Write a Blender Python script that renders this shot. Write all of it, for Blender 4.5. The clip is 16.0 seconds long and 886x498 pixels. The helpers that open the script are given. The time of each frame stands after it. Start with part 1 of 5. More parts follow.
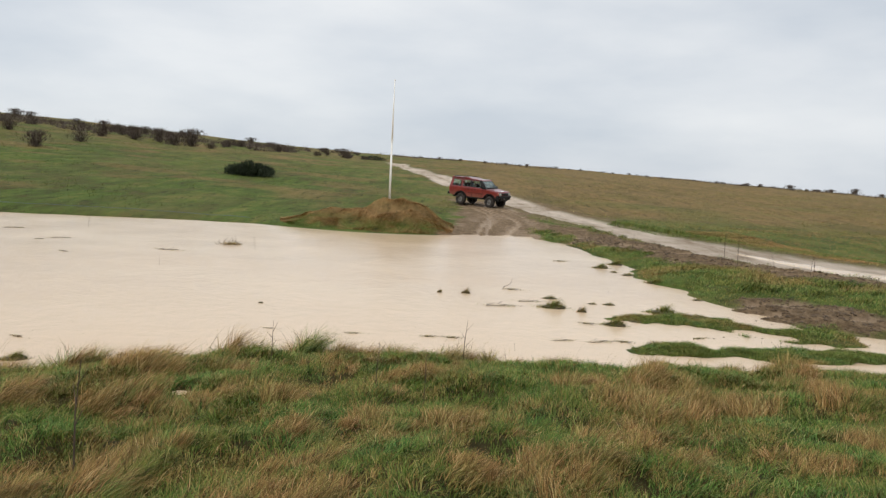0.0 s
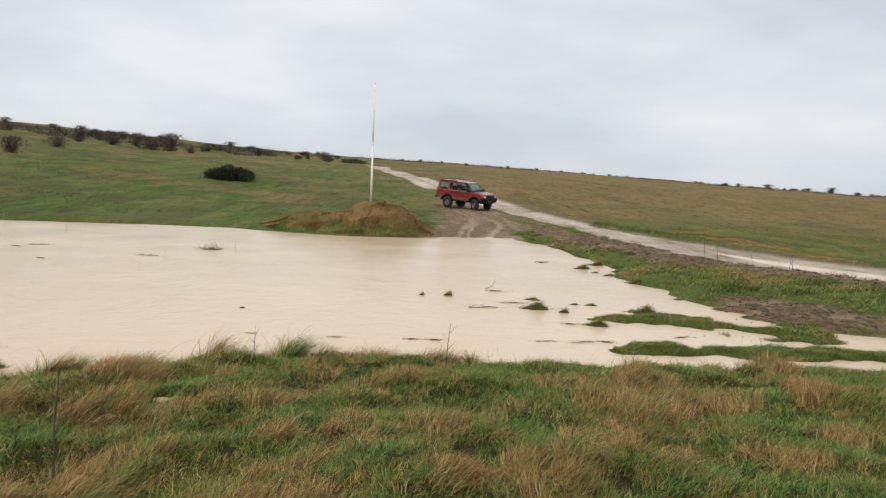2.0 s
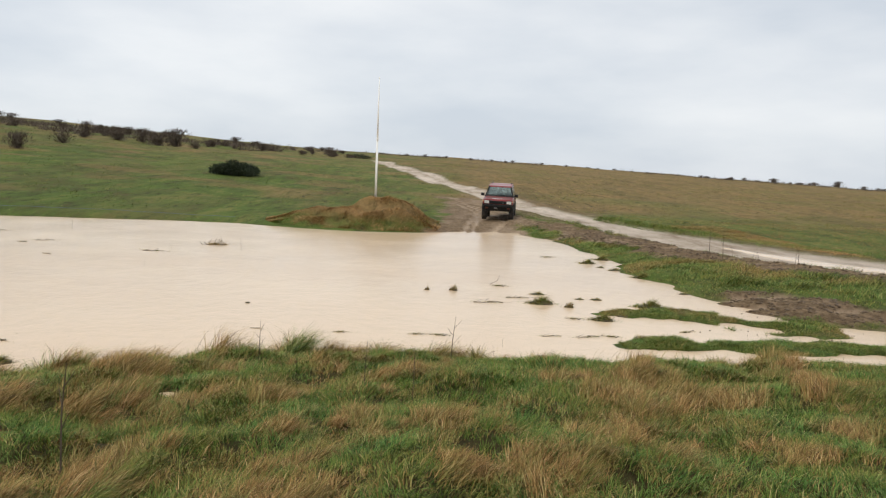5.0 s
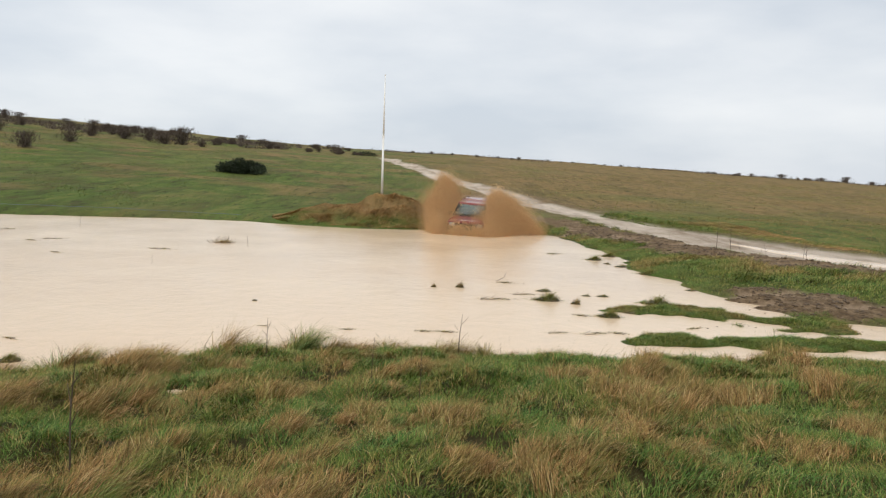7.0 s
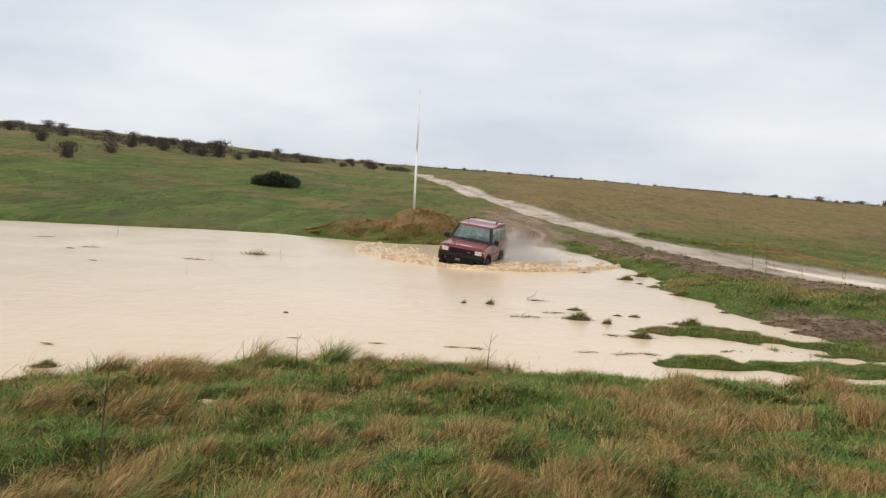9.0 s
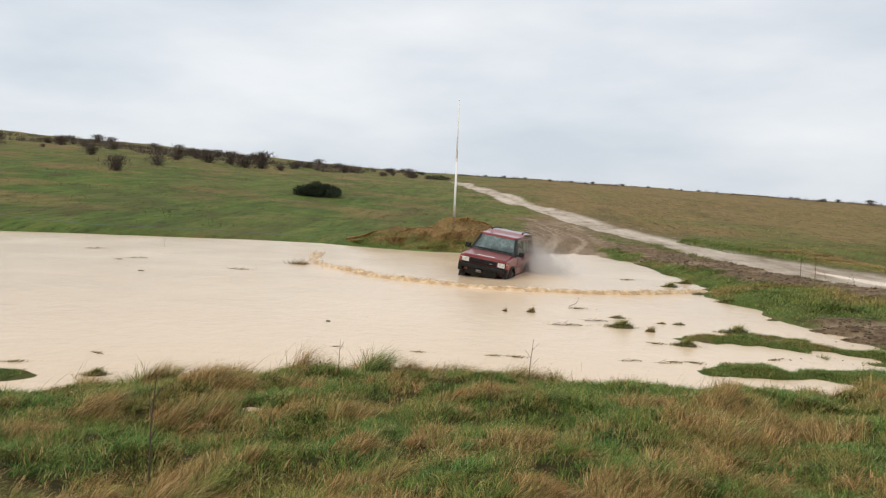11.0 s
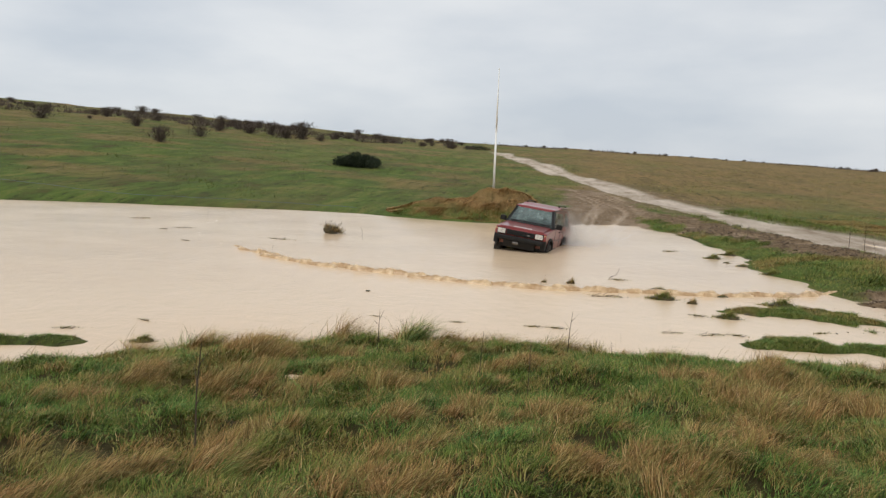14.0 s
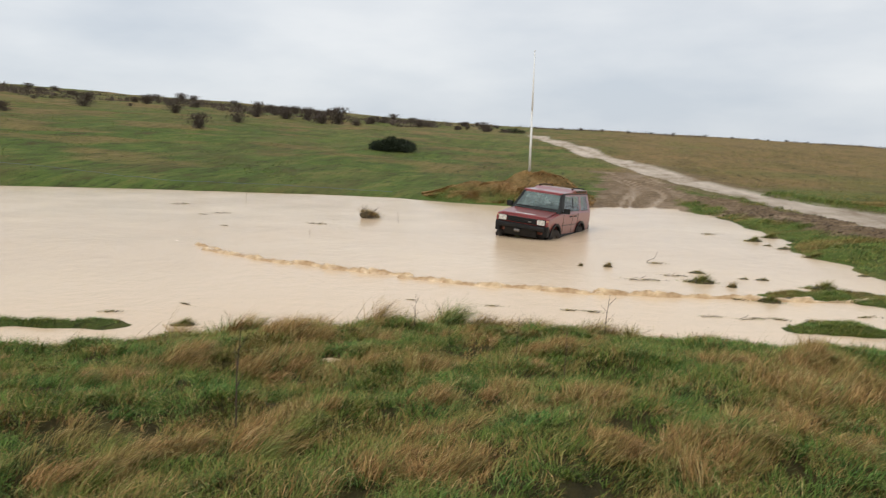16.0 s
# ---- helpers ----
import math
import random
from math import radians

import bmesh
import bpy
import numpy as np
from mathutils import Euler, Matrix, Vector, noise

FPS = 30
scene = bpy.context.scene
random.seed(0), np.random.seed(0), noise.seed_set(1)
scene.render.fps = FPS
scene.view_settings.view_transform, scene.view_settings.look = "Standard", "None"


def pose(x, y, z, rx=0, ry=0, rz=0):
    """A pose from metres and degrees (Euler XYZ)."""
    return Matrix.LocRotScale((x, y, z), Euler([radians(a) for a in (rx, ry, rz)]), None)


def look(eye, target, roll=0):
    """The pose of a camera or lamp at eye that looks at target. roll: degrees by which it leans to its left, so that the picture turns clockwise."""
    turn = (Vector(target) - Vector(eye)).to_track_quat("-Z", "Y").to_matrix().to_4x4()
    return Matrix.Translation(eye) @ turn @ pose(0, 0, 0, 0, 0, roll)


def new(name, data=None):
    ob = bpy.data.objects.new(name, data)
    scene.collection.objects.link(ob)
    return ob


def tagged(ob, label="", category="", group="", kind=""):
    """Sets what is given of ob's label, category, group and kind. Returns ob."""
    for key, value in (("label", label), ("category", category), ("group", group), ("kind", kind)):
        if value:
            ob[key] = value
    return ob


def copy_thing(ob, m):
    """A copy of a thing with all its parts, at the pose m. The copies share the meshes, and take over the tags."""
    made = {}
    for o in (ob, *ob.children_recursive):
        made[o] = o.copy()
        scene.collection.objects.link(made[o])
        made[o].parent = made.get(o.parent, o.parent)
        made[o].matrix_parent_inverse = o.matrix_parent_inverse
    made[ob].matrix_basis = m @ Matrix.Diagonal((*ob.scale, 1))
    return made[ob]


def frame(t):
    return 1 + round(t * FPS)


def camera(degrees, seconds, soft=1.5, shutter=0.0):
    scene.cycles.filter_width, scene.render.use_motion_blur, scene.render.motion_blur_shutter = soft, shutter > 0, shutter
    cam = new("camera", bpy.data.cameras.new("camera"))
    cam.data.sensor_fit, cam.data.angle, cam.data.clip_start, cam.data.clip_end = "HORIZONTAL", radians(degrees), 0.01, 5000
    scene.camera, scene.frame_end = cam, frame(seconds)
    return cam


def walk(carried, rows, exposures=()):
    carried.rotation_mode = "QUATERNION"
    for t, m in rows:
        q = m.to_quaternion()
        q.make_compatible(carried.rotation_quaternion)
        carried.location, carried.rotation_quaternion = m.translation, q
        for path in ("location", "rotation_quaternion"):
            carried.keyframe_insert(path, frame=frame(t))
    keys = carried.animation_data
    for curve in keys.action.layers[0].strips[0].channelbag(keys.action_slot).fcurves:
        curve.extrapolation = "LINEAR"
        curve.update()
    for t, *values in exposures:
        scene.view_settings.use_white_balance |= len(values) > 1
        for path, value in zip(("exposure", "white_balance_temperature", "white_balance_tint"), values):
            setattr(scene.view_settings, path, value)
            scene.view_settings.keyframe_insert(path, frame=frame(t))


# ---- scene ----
cam = camera(60.0, 16.0, 1.2, 0.5)
EYE = (0.0, 0.0, 2.85)
HEAD = [(0, 0.008, -5.433, 3.028), (0.5, -0.301, -6.484, 2.620), (1, -0.475, -6.417, 2.286), (1.5, -0.232, -6.429, 2.112), (2, -1.331, -5.186, 2.506), (2.5, -1.654, -5.368, 2.753),
        (3, -2.353, -6.046, 2.777), (3.5, -2.516, -6.939, 2.108), (4, -1.583, -5.405, 2.339), (6.5, -0.687, -5.892, 2.266), (7, -0.510, -5.820, 2.128), (7.5, -0.351, -5.624, 2.191),
        (8, -0.065, -5.240, 2.339), (8.5, 0.397, -4.929, 2.440), (9, 1.867, -4.728, 3.087), (9.5, 3.246, -4.208, 3.174), (12, 5.786, -4.302, 2.741), (12.5, 6.445, -3.986, 3.280),
        (13, 6.536, -3.710, 3.185), (13.5, 6.642, -4.493, 2.938), (14, 7.765, -6.566, 2.310), (14.5, 7.534, -7.178, 1.854), (15, 7.827, -6.816, 2.774), (15.5, 8.366, -6.902, 2.882),
        (16, 10.408, -7.859, 1.734)]
walk(cam, [(t, look(EYE, Vector(EYE) + Vector((-math.sin(radians(a)) * math.cos(radians(b)), math.cos(radians(a)) * math.cos(radians(b)), math.sin(radians(b)))), r)) for t, a, b, r in HEAD],
     exposures=[(0, 0.0), (4, 0.06), (8, 0.10), (9.5, 0.09), (12.5, 0.04), (13, 0.0), (14, -0.09), (14.5, -0.11), (15, -0.09), (15.5, -0.13), (16, 0.0)])

# world: bright overcast sky, thin grey cloud
world = bpy.data.worlds.new("world")
scene.world = world
world.use_nodes = True
wn, wl = world.node_tree.nodes, world.node_tree.links
sky = wn.new("ShaderNodeTexSky")
sky.sky_type, sky.sun_disc, sky.sun_elevation, sky.sun_rotation = "NISHITA", False, radians(32), radians(140)
dim = wn.new("ShaderNodeVectorMath")
dim.operation = "SCALE"
dim.inputs["Scale"].default_value = 0.09
wl.new(sky.outputs[0], dim.inputs[0])
where = wn.new("ShaderNodeTexCoord")
flat = wn.new("ShaderNodeMapping")
flat.inputs["Scale"].default_value = (1.0, 1.0, 3.2)
wl.new(where.outputs["Generated"], flat.inputs["Vector"])
cloud = wn.new("ShaderNodeTexNoise")
cloud.inputs["Scale"].default_value, cloud.inputs["Detail"].default_value, cloud.inputs["Roughness"].default_value = 2.1, 7, 0.5
wl.new(flat.outputs[0], cloud.inputs["Vector"])
shade = wn.new("ShaderNodeValToRGB")
shade.color_ramp.elements[0].position, shade.color_ramp.elements[0].color = 0.36, (0.61, 0.665, 0.735, 1)
shade.color_ramp.elements[1].position, shade.color_ramp.elements[1].color = 0.66, (0.865, 0.885, 0.905, 1)
wl.new(cloud.outputs["Fac"], shade.inputs[0])
cover = wn.new("ShaderNodeMix")
cover.data_type = "RGBA"
cover.inputs["Factor"].default_value = 0.93
wl.new(dim.outputs[0], cover.inputs["A"])
wl.new(shade.outputs[0], cover.inputs["B"])
wl.new(cover.outputs["Result"], wn["Background"].inputs[0])
wn["Background"].inputs[1].default_value = 1.0

sun = new("sun", bpy.data.lights.new("sun", "SUN"))
sun.data.energy, sun.data.angle, sun.data.color = 1.2, radians(20), (1.0, 0.96, 0.9)
sun.matrix_world = look((0, 0, 60), (22, 26, 20))


# ---- materials ----
def material(name, rough=0.8, metal=0.0, spec=0.5):
    m = bpy.data.materials.new(name)
    m.use_nodes = True
    b = m.node_tree.nodes["Principled BSDF"]
    b.inputs["Roughness"].default_value, b.inputs["Metallic"].default_value, b.inputs["Specular IOR Level"].default_value = rough, metal, spec
    return m, m.node_tree.nodes, m.node_tree.links, b


def noise_node(nodes, links, scale, detail=5, rough=0.55, coords="Object", stretch=(1, 1, 1)):
    tc, mp, n = nodes.new("ShaderNodeTexCoord"), nodes.new("ShaderNodeMapping"), nodes.new("ShaderNodeTexNoise")
    mp.inputs["Scale"].default_value = stretch
    n.inputs["Scale"].default_value, n.inputs["Detail"].default_value, n.inputs["Roughness"].default_value = scale, detail, rough
    links.new(tc.outputs[coords], mp.inputs[0])
    links.new(mp.outputs[0], n.inputs["Vector"])
    return n.outputs["Fac"]


def ramp(nodes, links, fac, *stops):
    r = nodes.new("ShaderNodeValToRGB")
    while len(r.color_ramp.elements) < len(stops):
        r.color_ramp.elements.new(0.5)
    for e, (p, c) in zip(r.color_ramp.elements, stops):
        e.position, e.color = p, (*c, 1)
    links.new(fac, r.inputs[0])
    return r.outputs[0]


def mix(nodes, links, fac, a, b):
    n = nodes.new("ShaderNodeMix")
    n.data_type = "RGBA"
    for key, v in (("Factor", fac), ("A", a), ("B", b)):
        if isinstance(v, (tuple, float, int)):
            n.inputs[key].default_value = (*v, 1) if isinstance(v, tuple) else v
        else:
            links.new(v, n.inputs[key])
    return n.outputs["Result"]


def attribute(nodes, name):
    a = nodes.new("ShaderNodeAttribute")
    a.attribute_name = name
    return a.outputs["Fac"]


def bump(nodes, links, b, height, strength=0.5, distance=0.02):
    n = nodes.new("ShaderNodeBump")
    n.inputs["Strength"].default_value, n.inputs["Distance"].default_value = strength, distance
    links.new(height, n.inputs["Height"])
    links.new(n.outputs[0], b.inputs["Normal"])


def number(nodes, links, fac, lo, hi):
    n = nodes.new("ShaderNodeMapRange")
    n.inputs["To Min"].default_value, n.inputs["To Max"].default_value = lo, hi
    links.new(fac, n.inputs[0])
    return n.outputs[0]


def mottled(name, a, b, scale, rough=0.8, metal=0.0, relief=0.3, spec=0.5, fine=None):
    m, n, l, s = material(name, rough, metal, spec)
    f = noise_node(n, l, scale)
    l.new(ramp(n, l, f, (0.3, a), (0.7, b)), s.inputs["Base Color"])
    l.new(number(n, l, noise_node(n, l, scale * 2.7), max(0.02, rough - 0.12), min(1, rough + 0.12)), s.inputs["Roughness"])
    if relief:
        bump(n, l, s, noise_node(n, l, fine or scale * 4), relief)
    return m


def ground_material():
    m, n, l, s = material("rough_pasture", 0.9, 0, 0.15)
    big, mid, fine = noise_node(n, l, 0.08, 6, 0.65, "Object", (1, 0.25, 1)), noise_node(n, l, 0.55, 8, 0.74, "Object", (1, 0.30, 1)), noise_node(n, l, 2.0, 8, 0.80, "Object", (1, 0.26, 1))
    green = ramp(n, l, mid, (0.34, (0.100, 0.076, 0.028)), (0.42, (0.074, 0.098, 0.022)), (0.52, (0.100, 0.148, 0.027)), (0.66, (0.190, 0.186, 0.050)))
    dry = ramp(n, l, fine, (0.3, (0.155, 0.096, 0.038)), (0.7, (0.35, 0.226, 0.094)))
    dryness = attribute(n, "dry")
    math_ = n.new("ShaderNodeMath")
    math_.operation, math_.use_clamp = "MULTIPLY", True
    l.new(ramp(n, l, mid, (0.3, (0.6, 0.6, 0.6)), (0.6, (1, 1, 1))), math_.inputs[0])
    l.new(dryness, math_.inputs[1])
    base = mix(n, l, math_.outputs[0], green, dry)
    brown = noise_node(n, l, 0.16, 8, 0.72, "Object", (1, 0.3, 1))
    base = mix(n, l, ramp(n, l, brown, (0.48, (0, 0, 0)), (0.64, (0.65, 0.65, 0.65))), base, ramp(n, l, fine, (0.3, (0.085, 0.062, 0.025)), (0.7, (0.19, 0.135, 0.055))))
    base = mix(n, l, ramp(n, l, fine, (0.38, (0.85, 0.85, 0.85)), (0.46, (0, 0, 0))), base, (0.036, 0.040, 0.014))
    base = mix(n, l, ramp(n, l, big, (0.55, (0, 0, 0)), (0.72, (0.5, 0.5, 0.5))), base, (0.165, 0.185, 0.045))
    clods = noise_node(n, l, 5.0, 7, 0.75, "Object", (1, 0.6, 1))
    mudc = ramp(n, l, clods, (0.32, (0.080, 0.050, 0.026)), (0.5, (0.180, 0.120, 0.066)), (0.68, (0.33, 0.228, 0.135)))
    # dead thatch, its brown taken near black to paint shade between the blades
    base = mix(n, l, attribute(n, "thatch_shade"), base, ramp(n, l, clods, (0.3, (0.022, 0.021, 0.006)), (0.7, (0.085, 0.064, 0.022))))
    mudc = mix(n, l, attribute(n, "wet"), mudc, ramp(n, l, mid, (0.3, (0.30, 0.20, 0.115)), (0.7, (0.54, 0.40, 0.27))))
    chalk = ramp(n, l, noise_node(n, l, 0.8, 7, 0.68, "Object", (0.9, 0.25, 1)), (0.33, (0.30, 0.22, 0.15)), (0.47, (0.50, 0.405, 0.31)), (0.66, (0.70, 0.59, 0.48)))
    base = mix(n, l, attribute(n, "mud"), base, mudc)
    base = mix(n, l, attribute(n, "road"), base, chalk)
    l.new(base, s.inputs["Base Color"])
    soak = n.new("ShaderNodeMath")
    soak.operation = "MULTIPLY"
    l.new(attribute(n, "wet"), soak.inputs[0])
    l.new(attribute(n, "mud"), soak.inputs[1])
    l.new(number(n, l, soak.outputs[0], 0.9, 0.45), s.inputs["Roughness"])
    rough_ = n.new("ShaderNodeMath")
    rough_.operation = "MULTIPLY_ADD"
    l.new(clods, rough_.inputs[0])
    rough_.inputs[1].default_value = 0.5
    l.new(fine, rough_.inputs[2])
    bump(n, l, s, rough_.outputs[0], 1.0, 0.13)
    return m


def water_material():
    m, n, l, s = material("muddy_water", 0.12, 0, 0.42)
    s.inputs["IOR"].default_value = 1.33
    big = noise_node(n, l, 0.10, 5, 0.55, "Object", (0.5, 1, 1))
    base = ramp(n, l, big, (0.3, (0.775, 0.560, 0.360)), (0.7, (0.85, 0.645, 0.436)))
    l.new(mix(n, l, ramp(n, l, noise_node(n, l, 2.2, 6, 0.6, "Object", (0.35, 1.2, 1)), (0.62, (0, 0, 0)), (0.8, (0.5, 0.5, 0.5))), base, (0.55, 0.38, 0.24)), s.inputs["Base Color"])
    l.new(number(n, l, noise_node(n, l, 0.3), 0.06, 0.26), s.inputs["Roughness"])
    bump(n, l, s, noise_node(n, l, 2.6, 7, 0.68, "Object", (1.0, 0.7, 1)), 0.36, 0.05)
    return m


def blade_material():
    m, n, l, s = material("grass_blades", 0.7, 0, 0.2)
    island = n.new("ShaderNodeNewGeometry").outputs["Random Per Island"]
    green = ramp(n, l, island, (0.0, (0.014, 0.028, 0.004)), (0.5, (0.096, 0.166, 0.020)), (0.92, (0.205, 0.270, 0.046)), (1.0, (0.36, 0.37, 0.11)))
    lush = ramp(n, l, island, (0.0, (0.012, 0.034, 0.006)), (0.5, (0.078, 0.210, 0.036)), (1.0, (0.22, 0.38, 0.095)))
    green = mix(n, l, ramp(n, l, noise_node(n, l, 1.5, 4, 0.6), (0.45, (0, 0, 0)), (0.62, (0.85, 0.85, 0.85))), green, lush)
    tan = ramp(n, l, island, (0.0, (0.070, 0.032, 0.010)), (0.5, (0.315, 0.165, 0.052)), (0.90, (0.56, 0.335, 0.130)), (1.0, (0.72, 0.50, 0.25)))
    l.new(mix(n, l, attribute(n, "tint"), green, tan), s.inputs["Base Color"])
    return m


def spray_material(name, colour):
    """Drops of cloudy water: they scatter light on, as well as back."""
    m = bpy.data.materials.new(name)
    m.use_nodes = True
    n, l = m.node_tree.nodes, m.node_tree.links
    n.remove(n["Principled BSDF"])
    island = n.new("ShaderNodeNewGeometry").outputs["Random Per Island"]
    c = ramp(n, l, island, (0, tuple(0.8 * v for v in colour)), (1, tuple(min(0.95, 1.15 * v) for v in colour)))
    back, on, both = n.new("ShaderNodeBsdfDiffuse"), n.new("ShaderNodeBsdfTranslucent"), n.new("ShaderNodeMixShader")
    both.inputs[0].default_value = 0.5
    l.new(c, back.inputs["Color"])
    l.new(c, on.inputs["Color"])
    l.new(back.outputs[0], both.inputs[1])
    l.new(on.outputs[0], both.inputs[2])
    l.new(both.outputs[0], n["Material Output"].inputs["Surface"])
    return m


def paint_material():
    """Red car paint, with dried mud in patches on the lower panels."""
    m, n, l, s = material("faded_red_paint", 0.32, 0, 0.5)
    s.inputs["Coat Weight"].default_value, s.inputs["Coat Roughness"].default_value = 0.7, 0.12
    tc, sep = n.new("ShaderNodeTexCoord"), n.new("ShaderNodeSeparateXYZ")
    l.new(tc.outputs["Object"], sep.inputs[0])
    low = n.new("ShaderNodeMapRange")
    low.inputs["From Min"].default_value, low.inputs["From Max"].default_value, low.inputs["To Min"].default_value, low.inputs["To Max"].default_value = 0.55, 1.25, 0.55, -0.25
    l.new(sep.outputs["Z"], low.inputs[0])
    add = n.new("ShaderNodeMath")
    add.operation, add.use_clamp = "ADD", True
    l.new(low.outputs[0], add.inputs[0])
    l.new(number(n, l, noise_node(n, l, 5, 6, 0.7), -0.35, 0.35), add.inputs[1])
    red = ramp(n, l, noise_node(n, l, 1.5), (0.3, (0.20, 0.016, 0.014)), (0.7, (0.275, 0.030, 0.024)))
    l.new(mix(n, l, add.outputs[0], red, (0.23, 0.13, 0.075)), s.inputs["Base Color"])
    l.new(number(n, l, add.outputs[0], 0.28, 0.85), s.inputs["Roughness"])
    return m


GROUND, WATER, BLADE, PAINT = ground_material(), water_material(), blade_material(), paint_material()
SPLASH = spray_material("brown_spray", (0.94, 0.65, 0.37))
MIST = spray_material("fine_mist", (0.95, 0.92, 0.88))
FOAM = mottled("churned_water", (0.34, 0.170, 0.055), (0.88, 0.66, 0.40), 4, 0.3, 0, 0.5)
BLACK = mottled("black_plastic", (0.005, 0.005, 0.005), (0.016, 0.014, 0.012), 6, 0.55, 0, 0.1, 0.3)
RUBBER = mottled("muddy_rubber", (0.010, 0.010, 0.010), (0.06, 0.045, 0.033), 7, 0.85, 0, 0.3)
STEEL = mottled("dull_alloy", (0.13, 0.12, 0.11), (0.26, 0.24, 0.22), 8, 0.5, 0.5, 0.1)
GLASS = mottled("tinted_glass", (0.012, 0.018, 0.018), (0.03, 0.04, 0.038), 1.5, 0.10, 0, 0, 0.5)
PANE, pn, pl, ps = material("rain_spotted_glass", 0.05)
ps.inputs["Transmission Weight"].default_value, ps.inputs["IOR"].default_value = 1.0, 1.25
pl.new(ramp(pn, pl, noise_node(pn, pl, 3.0), (0.35, (0.62, 0.74, 0.71)), (0.7, (0.78, 0.86, 0.84))), ps.inputs["Base Color"])
pl.new(number(pn, pl, noise_node(pn, pl, 9.0), 0.02, 0.2), ps.inputs["Roughness"])
# windscreen: pale green-grey blotches paint the sky's reflection into the base colour
SCREEN = mottled("reflection_painted_windscreen", (0.06, 0.09, 0.085), (0.36, 0.45, 0.42), 2.6, 0.14, 0, 0.1, 0.8)
SCREEN.node_tree.nodes["Principled BSDF"].inputs["Transmission Weight"].default_value = 0.6
LENS = mottled("clear_lens", (0.40, 0.38, 0.34), (0.80, 0.76, 0.68), 14, 0.15, 0, 0.1)
AMBER = mottled("amber_lens", (0.62, 0.33, 0.14), (0.72, 0.45, 0.22), 9, 0.2, 0, 0.1)
REDLENS = mottled("red_lens", (0.35, 0.01, 0.01), (0.45, 0.02, 0.015), 9, 0.2, 0, 0.1)
WHITE = mottled("white_paint", (0.84, 0.83, 0.78), (0.92, 0.91, 0.87), 2.5, 0.5, 0, 0.1)
BARK = mottled("dark_bark", (0.045, 0.034, 0.026), (0.10, 0.078, 0.06), 9, 0.9, 0, 0.4)
TWIG = mottled("bare_twigs", (0.062, 0.047, 0.036), (0.13, 0.094, 0.068), 2, 0.9, 0, 0)
GORSE = mottled("gorse_leaves", (0.012, 0.020, 0.008), (0.035, 0.048, 0.018), 1.4, 0.85, 0, 0)
STEM = mottled("dead_stem", (0.065, 0.045, 0.03), (0.14, 0.10, 0.065), 9, 0.9, 0, 0.2)
CLOD = mottled("wet_clod", (0.055, 0.050, 0.022), (0.13, 0.10, 0.05), 8, 0.7, 0, 0.4)
MUD = mottled("churned_mud", (0.062, 0.039, 0.020), (0.20, 0.132, 0.072), 6, 0.7, 0, 0.4)
ROPE = mottled("pale_rope", (0.12, 0.15, 0.16), (0.20, 0.24, 0.25), 9, 0.8, 0, 0.2)

# ---- large structure ----
POND = [(-70, 36), (-32, 37.4), (-25.4, 38), (-18, 38.4), (-11, 38.4), (-6.8, 37), (-3.6, 36.4), (-0.4, 37.6), (2.4, 38.5), (4.1, 38.6), (5.3, 36), (6, 31.8), (6.3, 28.2), (6.7, 26.1),
        (6.1, 23.8), (6.2, 22.4), (6.6, 21.2), (7.0, 19.5), (7.3, 18.2), (7.8, 17.0), (8.4, 16.2), (9.4, 15.3), (12, 14.9), (24, 14.6), (24, 12.2),
        (9, 11.5), (6.7, 10.9), (3.4, 10.75), (1, 10.8), (-1.3, 10.7), (-3.1, 10.0), (-5.0, 8.75), (-6.2, 7.95), (-9, 7.4), (-16, 6), (-40, 4.5), (-70, 4.5)]
ROAD = [(-12, 175), (-5.5, 135), (-0.8, 105), (3.2, 80), (6.6, 60), (8.6, 45), (10.1, 38), (11.1, 34), (12.3, 28.5), (13.6, 25.3), (16.5, 21.5), (24, 15.5), (60, 3)]
SPUR = [(2.4, 62), (3.4, 54), (3.4, 47), (2.6, 40), (2.4, 36)]
VERGE = [(5.4, 41), (6.9, 37.5), (8.3, 32.5), (9.4, 27.5), (11, 23.4), (15, 18.6)]
FLAT = [(7.9, 17.9), (8.5, 17.2), (9.5, 16.3), (11.2, 15.6), (16, 15.1)]
POOLS = [(-2.35, 6.95, 0.12), (-1.8, 8.3, 0.1)]  # rain pools in the near bank: x, y, radius
ISLES = [([(4.25, 16.5), (5.1, 16.6), (5.8, 16.1), (6.7, 15.6), (7.7, 15.2)], 0.66), ([(-9.2, 9.6), (-8.0, 9.85), (-7.1, 10.15)], 0.3), ([(3.71, 13.27), (4.71, 13.27), (6.22, 13.32), (7.22, 13.32), (16, 13.17)], 0.45)]


def line_distance(x, y, pts, closed=False):
    """Metres from a line of straight pieces."""
    best = np.full(x.shape, 1e9)
    for (ax, ay), (bx, by) in zip(pts, pts[1:] + (pts[:1] if closed else [])):
        dx, dy = bx - ax, by - ay
        k = np.clip(((x - ax) * dx + (y - ay) * dy) / (dx * dx + dy * dy), 0, 1)
        best = np.minimum(best, np.hypot(x - ax - k * dx, y - ay - k * dy))
    return best


def pond_distance(x, y):
    """Metres outside the shoreline; below zero on the pond."""
    inside = np.zeros(x.shape, bool)
    for (ax, ay), (bx, by) in zip(POND, POND[1:] + POND[:1]):
        if ay != by:
            inside ^= ((ay > y) != (by > y)) & (x < ax + (y - ay) / (by - ay) * (bx - ax))
    d = line_distance(x, y, POND, True)
    return np.where(inside, -d, d)


def smooth(a, b, v):
    k = np.clip((v - a) / (b - a), 0, 1)
    return k * k * (3 - 2 * k)


